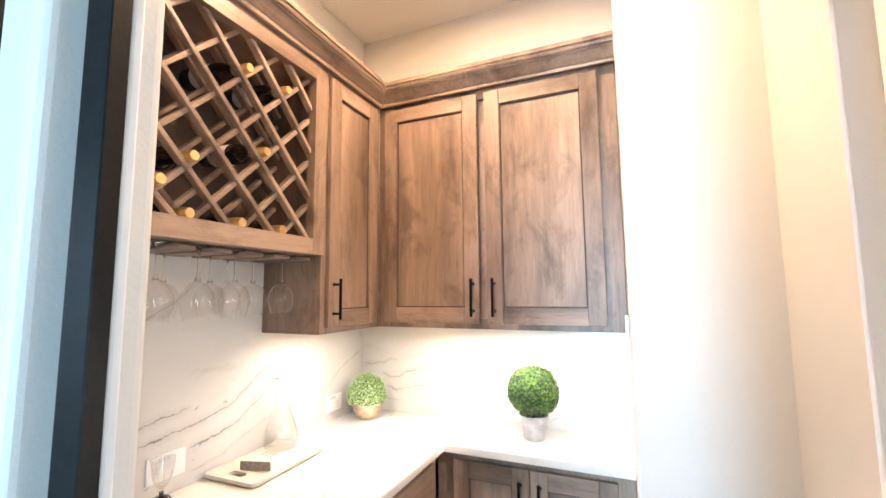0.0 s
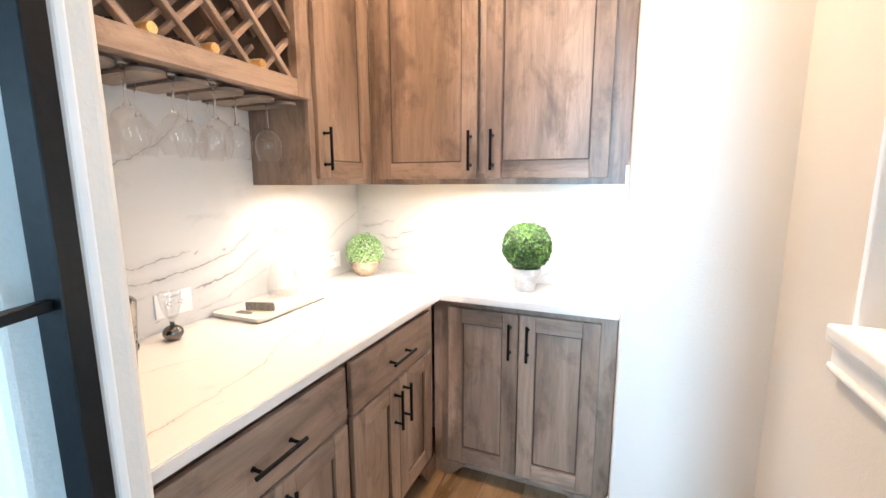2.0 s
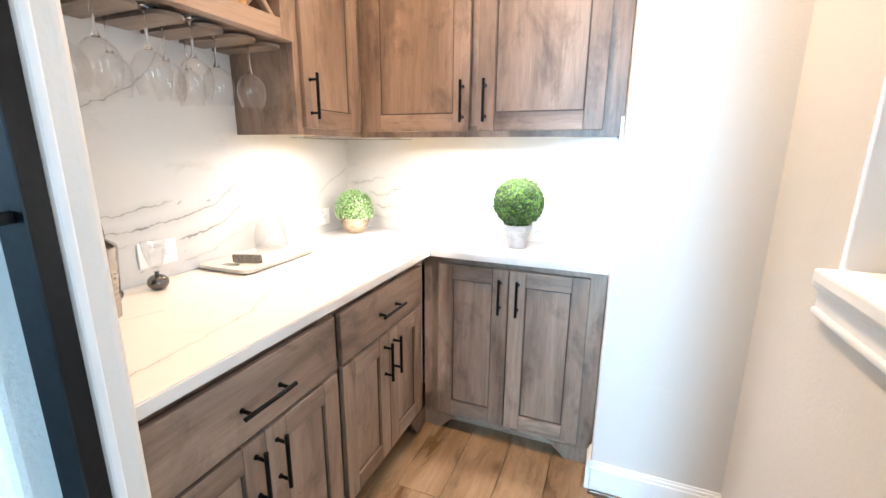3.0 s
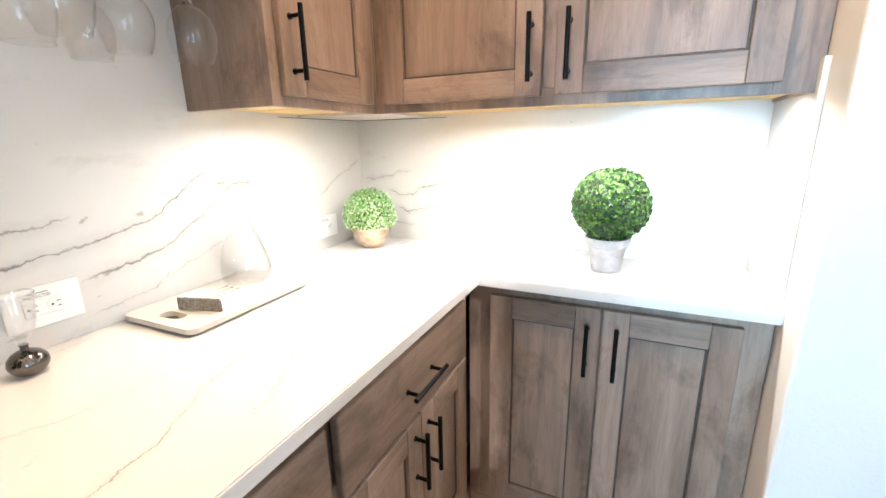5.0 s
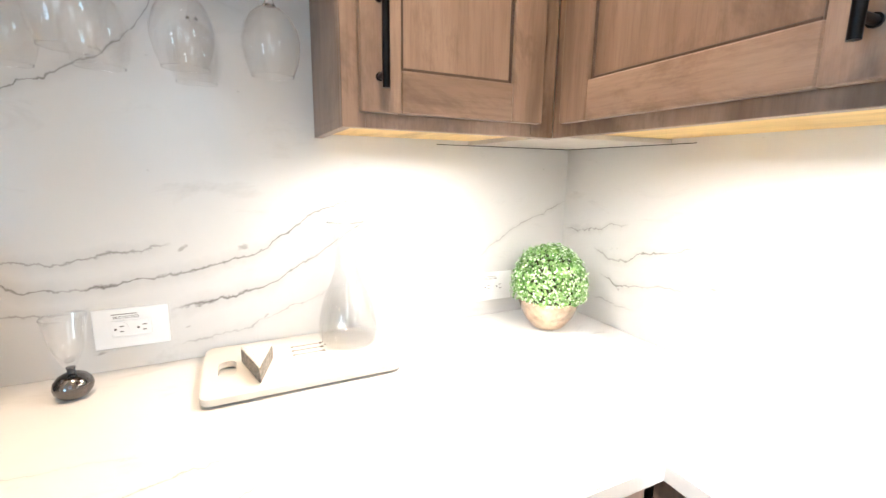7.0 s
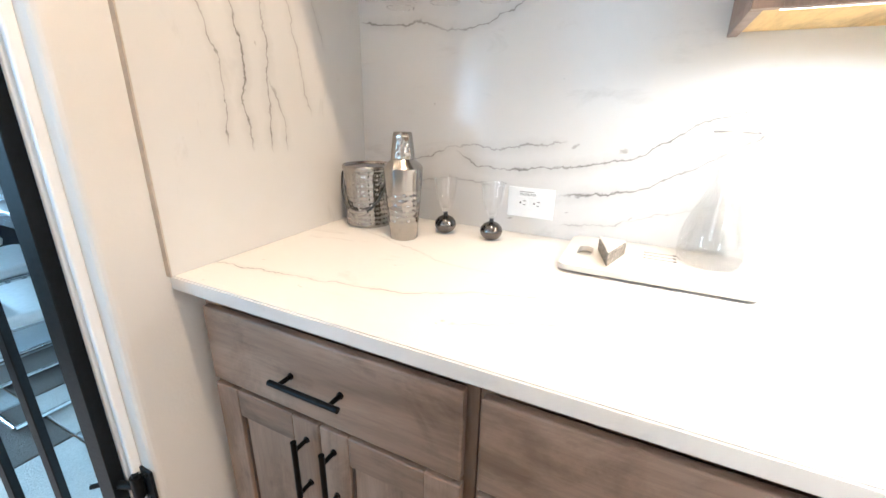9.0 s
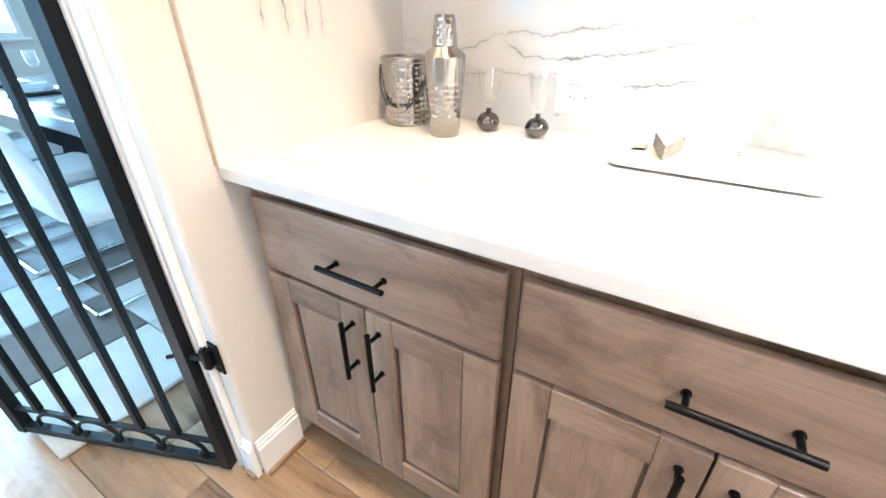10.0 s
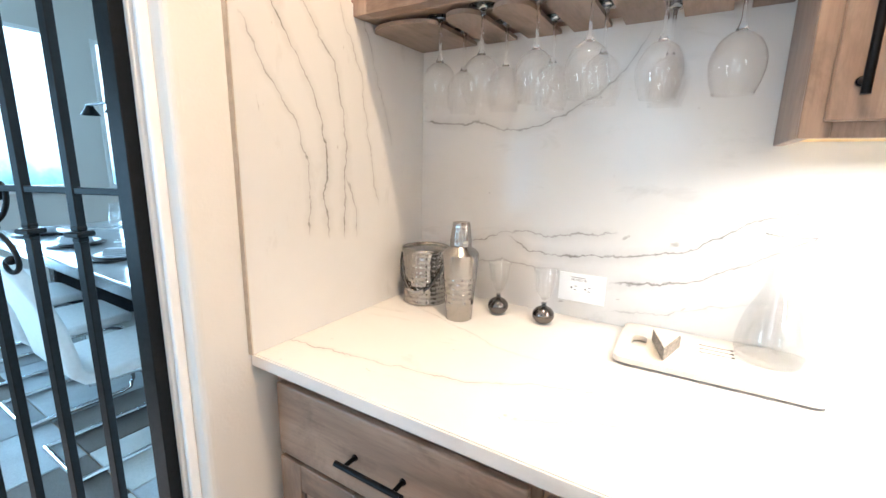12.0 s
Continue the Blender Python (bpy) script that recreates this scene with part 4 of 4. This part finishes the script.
# power outlets
def outlet(y, z):
    o = thing("power_outlet", (XW + 0.012, y, z), "white double power outlet on the quartz splashback", "outlet", "outlets")
    part("plate", boxes((0.0, 0.006, -0.064, 0.064, -0.041, 0.041), bevel=0.002, seg=2), M_TRIM, o)
    part("insert", boxes((0.006, 0.0085, -0.034, 0.034, -0.0165, 0.0165), bevel=0.001), M_TRIM, o)
    for s in (-1, 1):
        bm = bmesh.new()
        rod(bm, (0.0085, s * 0.019, 0), (0.0105, s * 0.019, 0), 0.0148, 24)
        sock = part("socket", bm, M_TRIM, o)
        bm = boxes((0.0105, 0.0109, s * 0.019 - 0.0005, s * 0.019 + 0.0075, 0.0045, 0.0062), (0.0105, 0.0109, s * 0.019 - 0.0005, s * 0.019 + 0.0065, -0.0062, -0.0045))
        rod(bm, (0.0105, s * 0.019 - 0.0075, 0), (0.0109, s * 0.019 - 0.0075, 0), 0.0024, 10)
        part("slots", bm, M_INK, sock)
    tx = bpy.data.curves.new("lettering", "FONT")
    tx.body, tx.size, tx.align_x, tx.extrude = "PROTECTED", 0.0078, "CENTER", 0.0002
    t = new("lettering", tx)
    t.data.materials.append(M_INK)
    t.parent = o
    t.matrix_local = Matrix(((0, 0, 1, 0.0066), (1, 0, 0, -0.008), (0, 1, 0, 0.020), (0, 0, 0, 1)))
    part("lettering_bar", boxes((0.0061, 0.0064, -0.032, 0.010, 0.0285, 0.0300)), M_INK, o)


outlet(0.926, 0.994)
outlet(1.778, 0.990)


# ---- potted plants ----
def leafmat(name, dark, mid, light):
    m, nt, b = graph(name, 0.42)
    geo = nt.nodes.new("ShaderNodeNewGeometry")
    nt.links.new(ramp(nt, geo.outputs["Random Per Island"], [(0.0, dark), (0.45, mid), (0.85, light)]), b.inputs["Base Color"])
    b.inputs["Subsurface Weight"].default_value = 0.0
    return m


M_BOX = leafmat("boxwood_leaves", (0.006, 0.024, 0.007), (0.021, 0.073, 0.013), (0.110, 0.245, 0.026))
M_HERB = leafmat("pale_green_leaves", (0.09, 0.235, 0.035), (0.18, 0.36, 0.08), (0.30, 0.47, 0.17))
M_FLOWER = leafmat("tiny_white_flowers", (0.36, 0.52, 0.26), (0.50, 0.64, 0.40), (0.66, 0.75, 0.56))
M_POT = plain("white_ceramic_pot", (0.46, 0.46, 0.47), 0.5, 0, 0.22, 26.0, 0.35)
M_MERCURY = plain("mercury_glass", (0.55, 0.44, 0.33), 0.20, 0.9, 0.35, 34.0)
M_TWIG = plain("dark_twigs", (0.05, 0.06, 0.025), 0.8)


def bush(name, parent, material, centre, radii, count, size, rng, low=-0.75, shells=(0.80, 1.03), petals=False):
    """Many small cupped leaves set over a rounded crown with an uneven outline."""
    verts, faces = [], []
    for i in range(count):
        z = rng.uniform(low, 1.0)
        a = rng.uniform(0, 2 * math.pi)
        r = math.sqrt(max(0, 1 - z * z))
        n = Vector((r * math.cos(a), r * math.sin(a), z))
        lump = 1 + 0.05 * noise.noise(n * 3.1) + 0.03 * noise.noise(n * 9.0)
        k = rng.uniform(*shells) * lump
        p = Vector((centre[0] + n.x * radii[0] * k, centre[1] + n.y * radii[1] * k, centre[2] + n.z * radii[2] * k))
        tilt = (n + Vector((rng.uniform(-1, 1), rng.uniform(-1, 1), rng.uniform(-0.6, 1.0))) * 0.75).normalized()
        q = tilt.to_track_quat("Z", "Y").to_matrix()
        spin = Matrix.Rotation(rng.uniform(0, 6.28), 3, "Z")
        s = size * rng.uniform(0.7, 1.25)
        if petals:
            shape = [(math.cos(2 * math.pi * j / 6) * 0.55, math.sin(2 * math.pi * j / 6) * 0.55, 0.15) for j in range(6)]
            fcs = [(0, 1, 2, 3), (0, 3, 4, 5)]
        else:
            shape = [(-0.5, 0, 0.0), (-0.12, 0.34, 0.10), (0.28, 0.28, 0.08), (0.55, 0, -0.05), (0.28, -0.28, 0.08), (-0.12, -0.34, 0.10), (0.05, 0, -0.02)]
            fcs = [(0, 6, 1), (1, 6, 2), (2, 6, 3), (3, 6, 4), (4, 6, 5), (5, 6, 0)]
        base = len(verts)
        verts += [p + q @ (spin @ (Vector(c) * s)) for c in shape]
        faces += [tuple(base + j for j in f) for f in fcs]
    me = bpy.data.meshes.new(name)
    me.from_pydata([tuple(v) for v in verts], [], faces)
    me.materials.append(material)
    ob = new(name, me)
    ob.parent = parent
    return tagged(ob, kind="stuff")


def core(parent, centre, radii, k=0.80):
    bm = bmesh.new()
    bmesh.ops.create_icosphere(bm, subdivisions=3, radius=1, matrix=Matrix.Translation(centre) @ Matrix.Diagonal((radii[0] * k, radii[1] * k, radii[2] * k, 1)))
    return part("twig_core", bm, M_TWIG, parent)


rng = random.Random(5)
pl = thing("potted_topiary", (-0.374, 1.876, CT), "round boxwood topiary in a white ceramic pot on the worktop", "plant")
smooth(part("pot", lathe([(0, 0.0), (0.038, 0.0), (0.041, 0.004), (0.053, 0.072), (0.055, 0.074), (0.061, 0.078), (0.065, 0.100), (0.064, 0.104), (0.059, 0.103), (0.055, 0.088), (0, 0.088)], 48), M_POT, pl, "white ceramic pot"), 40)
core(pl, (0, 0, 0.202), (0.104, 0.104, 0.098))
bush("foliage", pl, M_BOX, (0, 0, 0.202), (0.106, 0.106, 0.102), 8600, 0.0112, rng, -0.95, (0.84, 1.05))

pl = thing("potted_herb", (-1.224, 1.868, CT), "pale flowering herb dome in a mercury glass bowl", "plant")
smooth(part("bowl", lathe([(0, 0.0), (0.036, 0.0), (0.040, 0.003), (0.046, 0.008), (0.066, 0.035), (0.079, 0.070), (0.081, 0.082), (0.079, 0.083), (0.074, 0.072), (0, 0.066)], 40), M_MERCURY, pl, "tarnished mercury glass bowl"), 40)
core(pl, (0, 0, 0.118), (0.092, 0.092, 0.100), 0.90)
bush("foliage", pl, M_HERB, (0, 0, 0.118), (0.095, 0.095, 0.104), 3600, 0.0110, rng, -0.35)
bush("blossom", pl, M_FLOWER, (0, 0, 0.118), (0.097, 0.097, 0.106), 1500, 0.0046, rng, -0.35, (0.97, 1.06), True)


# ---- dining room ----
structure("wall_dining_west", boxes((DX0 - TH, DX0, DY0 - TH, YSO, 0, CEIL)), M_WALL, "pale dining room wall")
WTOP, WHALF = 2.54, 0.54
cells, x = [], DX0
for wx in sorted(DINING_WINDOWS):
    cells.append((x, wx - WHALF, DY0 - TH, DY0, 0, CEIL))
    cells += [(wx - WHALF, wx + WHALF, DY0 - TH, DY0, 0, DINING_SILLS[wx]), (wx - WHALF, wx + WHALF, DY0 - TH, DY0, WTOP, CEIL)]
    x = wx + WHALF
cells.append((x, DX1, DY0 - TH, DY0, 0, CEIL))
structure("wall_dining_south", boxes(*cells), M_WALL, "pale dining room wall with tall windows")
# unseen opening, cut to let in sun and the fill lamp
EY0, EY1, EZ0, EZ1 = -1.35, -0.55, 0.60, 1.60
structure("wall_dining_east", boxes((DX1, DX1 + TH, DY0 - TH, EY0, 0, CEIL), (DX1, DX1 + TH, EY1, YSO, 0, CEIL), (DX1, DX1 + TH, EY0, EY1, EZ1, CEIL), (DX1, DX1 + TH, EY0, EY1, 0, EZ0)), M_WALL, "pale dining room wall with an added unseen opening")
structure("ceiling_dining", boxes((DX0 - TH, DX1 + TH, DY0 - TH, YSO, CEIL, CEIL + 0.1)), M_CEIL, "plain white dining room ceiling", "ceiling")
for i, wx in enumerate(sorted(DINING_WINDOWS)):
    # the opening at 0.0 is out of view, added for light through the gateway
    low = DINING_SILLS[wx]
    w = tagged(new("window_%d" % (i + 2)), "tall white framed dining room window", "window", "", "structure")
    for a in ((wx - WHALF, wx - WHALF + 0.045, low, WTOP), (wx + WHALF - 0.045, wx + WHALF, low, WTOP), (wx - WHALF + 0.045, wx + WHALF - 0.045, low, low + 0.045), (wx - WHALF + 0.045, wx + WHALF - 0.045, WTOP - 0.045, WTOP)):
        part("window_frame", boxes((a[0], a[1], DY0 - 0.04, DY0 + 0.012, a[2], a[3]), bevel=0.003), M_TRIM, w)
    part("window_sill", boxes((wx - WHALF - 0.04, wx + WHALF + 0.04, DY0 + 0.013, DY0 + 0.06, low - 0.03, low), bevel=0.005), M_TRIM, w)

# outdoors: lawn, and added glowing panels for the bright distance beyond the windows
M_LAWN = plain("lawn", (0.06, 0.10, 0.035), 0.9, 0, 0.4, 3.0)
structure("ground", boxes((-300, 300, -300, 300, -0.5, -0.16)), M_LAWN, "lawn outside the house", "ground")


def glowing_backdrop(name, color, strength):
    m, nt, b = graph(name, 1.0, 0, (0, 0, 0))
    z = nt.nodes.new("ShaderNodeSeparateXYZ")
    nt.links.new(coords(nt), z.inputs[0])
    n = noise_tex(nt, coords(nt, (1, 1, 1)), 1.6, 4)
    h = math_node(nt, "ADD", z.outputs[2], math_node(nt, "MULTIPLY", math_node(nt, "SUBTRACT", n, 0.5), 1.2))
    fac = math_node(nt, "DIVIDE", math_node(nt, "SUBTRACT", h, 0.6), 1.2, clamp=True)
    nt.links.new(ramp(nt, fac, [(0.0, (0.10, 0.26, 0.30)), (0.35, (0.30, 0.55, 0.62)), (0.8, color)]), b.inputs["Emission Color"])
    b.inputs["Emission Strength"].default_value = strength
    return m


# these panels emit light: white above, dim cyan below
M_BACKDROP_GLOW = glowing_backdrop("glowing_distance", (0.80, 0.96, 1.0), 2.6)
structure("backdrop_south", boxes((-16, 10, DY0 - 6.1, DY0 - 6.0, -0.2, 6.0)), M_BACKDROP_GLOW, "glowing panel standing for the bright distance beyond the windows", "backdrop")
structure("backdrop_east", boxes((9.0, 9.1, -9, 9, -0.2, 4.2)), M_BACKDROP_GLOW, "glowing panel standing for the bright distance beyond the windows", "backdrop")

# patchwork shag rug
def shag(name, color):
    m, nt, b = graph(name, 0.95, 0, color)
    vec = coords(nt)
    n = noise_tex(nt, vec, 140, 3, 0.7)
    nt.links.new(ramp(nt, math_node(nt, "ADD", math_node(nt, "MULTIPLY", n, 0.6), math_node(nt, "MULTIPLY", noise_tex(nt, vec, 9, 3), 0.4)), [(0.3, tuple(c * 0.7 for c in color)), (0.7, color)]), b.inputs["Base Color"])
    bump(nt, b, n, 0.8, 0.01)
    return m


SHAGS = [shag("ivory_shag", (0.62, 0.60, 0.56)), shag("taupe_shag", (0.155, 0.130, 0.112)), shag("grey_shag", (0.33, 0.33, 0.33)), shag("silver_shag", (0.46, 0.47, 0.47))]
rug = thing("area_rug", (0, 0, 0), "patchwork shag rug in ivory taupe and grey under the table", "rug")
rx = [-0.305, -0.785, -1.27, -1.75, -2.23, -2.72]
ry = [-0.185, -0.62, -1.03, -1.46, -1.90, -2.34, -2.78, -3.20, -3.62]
tones = "0101202312031020310213023120312003120231"
for i in range(5):
    for j in range(8):
        k = int(tones[(j * 5 + i) % 40])
        if (i, j) in ((0, 0), (1, 1)):
            k = 0
        elif (i, j) in ((0, 1), (1, 2)):
            k = 1
        elif (i, j) in ((1, 0),):
            k = 3
        elif (i, j) in ((0, 2), (0, 3)):
            k = (3, 2)[j - 2]
        bm = boxes((rx[i + 1] + 0.003, rx[i] - 0.003, ry[j + 1] + 0.003, ry[j] - 0.003, 0.001, 0.016), bevel=0.005, seg=2)
        part("patch", bm, SHAGS[k], rug)

# dining table
M_TABLE = plain("grey_lacquer_table", (0.28, 0.29, 0.30), 0.10, 0.0, 0.06, 6.0)
M_TABLE_EDGE = plain("dark_table_edge", (0.045, 0.045, 0.05), 0.25, 0.2, 0.1, 20.0)
M_LEATHER = plain("white_leather", (0.72, 0.72, 0.71), 0.38, 0, 0.05, 50.0, 0.2)
M_CHROME = plain("chrome", (0.80, 0.81, 0.82), 0.06, 1.0, 0.02)
table = thing("dining_table", (-1.56, -1.92, 0.0), "long grey glossy dining table with dark edge", "table")
part("tabletop", boxes((-0.545, 0.545, -1.42, 1.42, 0.735, 0.752), bevel=0.003), M_TABLE, table)
part("apron", boxes((-0.535, 0.535, -1.41, 1.41, 0.672, 0.734), bevel=0.003), M_TABLE_EDGE, table, "dark table edge")
for s in (-1, 1):
    part("pedestal", boxes((-0.30, 0.30, s * 1.0 - 0.06, s * 1.0 + 0.06, 0.017, 0.671), bevel=0.01), M_TABLE_EDGE, table)


def dining_chair():
    c = thing("dining_chair", (0, 0, 0), "white leather cantilever dining chair with chrome sled frame", "chair", "chairs round the table")
    # shell profile: seat front to back top, x towards the table
    mid = [(0.26, 0.445), (0.22, 0.455), (0.05, 0.452), (-0.10, 0.448), (-0.165, 0.455), (-0.195, 0.49), (-0.205, 0.56), (-0.225, 0.68), (-0.26, 0.80), (-0.30, 0.90), (-0.325, 0.955)]
    bm = bmesh.new()
    rows = []
    for i, (x, z) in enumerate(mid):
        a, b = mid[max(0, i - 1)], mid[min(len(mid) - 1, i + 1)]
        t = Vector((b[0] - a[0], b[1] - a[1])).normalized()
        n = Vector((-t.y, t.x)) * 0.024
        w = 0.215 - (0.02 if i in (0, len(mid) - 1) else 0)
        rows.append([bm.verts.new((x + s * n.x, q * w, z + s * n.y)) for s, q in ((-1, -1), (-1, 1), (1, 1), (1, -1))])
    for p, q in zip(rows, rows[1:]):
        for k in range(4):
            bm.faces.new((p[k], p[(k + 1) % 4], q[(k + 1) % 4], q[k]))
    bm.faces.new(rows[0])
    bm.faces.new(rows[-1])
    bmesh.ops.recalc_face_normals(bm, faces=bm.faces)
    shell = part("seat", bm, M_LEATHER, c)
    mod = shell.modifiers.new("round", "BEVEL")
    mod.width, mod.segments, mod.limit_method, mod.angle_limit = 0.014, 3, "ANGLE", radians(50)
    smooth(shell, 60)
    for s in (-1, 1):
        y = s * 0.19
        tube("sled", [(-0.16, y, 0.425), (0.15, y, 0.415), (0.205, y, 0.395), (0.222, y, 0.35), (0.222, y, 0.08), (0.205, y, 0.04), (0.16, y, 0.029), (-0.24, y, 0.029)], 0.012, M_CHROME, c, "chrome tube")
    tube("cross_tube", [(-0.24, -0.19, 0.029), (-0.24, 0.19, 0.029)], 0.012, M_CHROME, c, "chrome tube")
    return c


chair = dining_chair()
chair.matrix_world = pose(-0.93, -1.02, 0, 0, 0, 180)
for y in (-1.66, -2.30, -2.94):
    copy_thing(chair, pose(-0.93, y, 0, 0, 0, 180))
for y in (-1.02, -1.66, -2.30, -2.94):
    copy_thing(chair, pose(-2.19, y, 0, 0, 0, 0))

# place settings
M_CHARGER = plain("black_charger", (0.02, 0.02, 0.022), 0.25, 0.1)
M_CHINA = plain("white_china", (0.75, 0.76, 0.78), 0.15, 0, 0.03)
M_NAPKIN = plain("grey_napkin", (0.45, 0.46, 0.48), 0.9, 0, 0.1, 120.0, 0.4)


def setting(x, y):
    p = thing("charger_plate", (x, y, 0.7525), "round black charger plate on the dining table", "plate", "chargers")
    smooth(part("plate", lathe([(0, 0.0), (0.10, 0.0), (0.155, 0.008), (0.16, 0.011), (0.155, 0.0115), (0.10, 0.004), (0, 0.004)], 40), M_CHARGER, p), 40)
    d = thing("dinner_plate", (x, y, 0.7568), "white china dinner plate on a charger", "plate", "dinner plates")
    smooth(part("plate", lathe([(0, 0.0), (0.07, 0.0), (0.125, 0.016), (0.128, 0.019), (0.122, 0.018), (0.07, 0.005), (0, 0.005)], 40), M_CHINA, d), 40)
    bm = bmesh.new()
    for k in range(5):
        box(bm, -0.055 + 0.006 * k, 0.055 - 0.006 * k, -0.075, 0.075, 0.004 + 0.008 * k, 0.0135 + 0.008 * k, 0.003, 2, pose(0, 0, 0, 0, 4 - 2 * k, 6 * k))
    n = tagged(part("folded_napkin", bm, M_NAPKIN), "grey cloth napkin folded on a dinner plate", "napkin", "napkins")
    n.matrix_world = pose(x, y, 0.760, 0, 0, 20)


def goblet(x, y):
    g = thing("table_goblet", (x, y, 0.7525), "clear stemmed goblet on the dining table", "glass", "goblets")
    smooth(part("bowl", lathe([(0, 0.0), (0.034, 0.0), (0.010, 0.005), (0.004, 0.012), (0.004, 0.09), (0.02, 0.105), (0.038, 0.135), (0.038, 0.18), (0.035, 0.205), (0.034, 0.205), (0.0367, 0.18), (0.0367, 0.136), (0.019, 0.108), (0, 0.10)], 28), M_GLASS, g), 60)


for y in (-1.02, -1.66, -2.30, -2.94):
    for x, gx in ((-1.25, -1.44), (-1.87, -1.68)):
        setting(x, y)
        goblet(gx, y + 0.12)

M_BRASS = plain("polished_gold", (0.80, 0.62, 0.33), 0.14, 1.0, 0.05)
for x, y, h in ((-1.50, -1.62, 0.36), (-1.60, -1.95, 0.28)):
    c = thing("candlestick", (x, y, 0.7525), "gold turned candlestick on the dining table", "candlestick", "candlesticks")
    smooth(part("stem", lathe([(0, 0.0), (0.05, 0.0), (0.045, 0.012), (0.015, 0.02), (0.011, h * 0.2), (0.03, h * 0.28), (0.032, h * 0.33), (0.012, h * 0.40), (0.010, h * 0.5), (0.028, h * 0.58), (0.03, h * 0.63), (0.011, h * 0.72), (0.012, h * 0.85), (0.036, h * 0.93), (0.038, h), (0.02, h), (0, h - 0.01)], 28), M_BRASS, c), 50)

# linear chandelier
ch = thing("chandelier", (-1.50, -1.95, 1.62), "black linear chandelier with small metal shades", "chandelier")
tube("bar", [(0, -0.62, 0.05), (0, 0.62, 0.05)], 0.008, M_BLACK, ch)
for y in (-0.5, 0.5):
    tube("drop_rod", [(0, y * 0.6, 0.05), (0, y * 0.3, CEIL - 1.62 - 0.02)], 0.006, M_BLACK, ch)
part("canopy", boxes((-0.06, 0.06, -0.25, 0.25, CEIL - 1.62 - 0.022, CEIL - 1.62 - 0.001), bevel=0.004), M_BLACK, ch)
for j in range(4):
    y = -0.56 + 0.373 * j
    smooth(part("shade", lathe([(0.008, 0.048), (0.022, 0.044), (0.026, 0.03), (0.058, -0.02), (0.056, -0.02), (0.024, 0.028), (0.0, 0.038)], 28, None, (0, y, 0)), M_BLACK, ch), 50)

# ---- floor planks ----
floor_ob = bpy.data.objects["floor"]
rngf = random.Random(11)
PW = 0.187
col0 = int((DX0 + 0.325) / PW) - 1
x = -0.325 + col0 * PW
while x < DX1:
    x0, x1 = max(x, DX0), min(x + PW, DX1)
    if x1 - x0 > 0.02:
        y = DY0 - rngf.uniform(0, 1.5)
        while y < YN:
            ln = rngf.uniform(1.1, 2.1)
            y0, y1 = max(y, DY0), min(y + ln, YN if XW - TH < x0 and x1 < XE + TH else YSO)
            if y1 - y0 > 0.02:
                bm = boxes((-(x1 - x0) / 2 + 0.0008, (x1 - x0) / 2 - 0.0008, -(y1 - y0) / 2 + 0.0008, (y1 - y0) / 2 - 0.0008, -0.012, 0.0), bevel=0.0018)
                pk = part("plank", bm, M_FLOOR, floor_ob)
                pk.location = ((x0 + x1) / 2, (y0 + y1) / 2, 0)
            y += ln
    x += PW
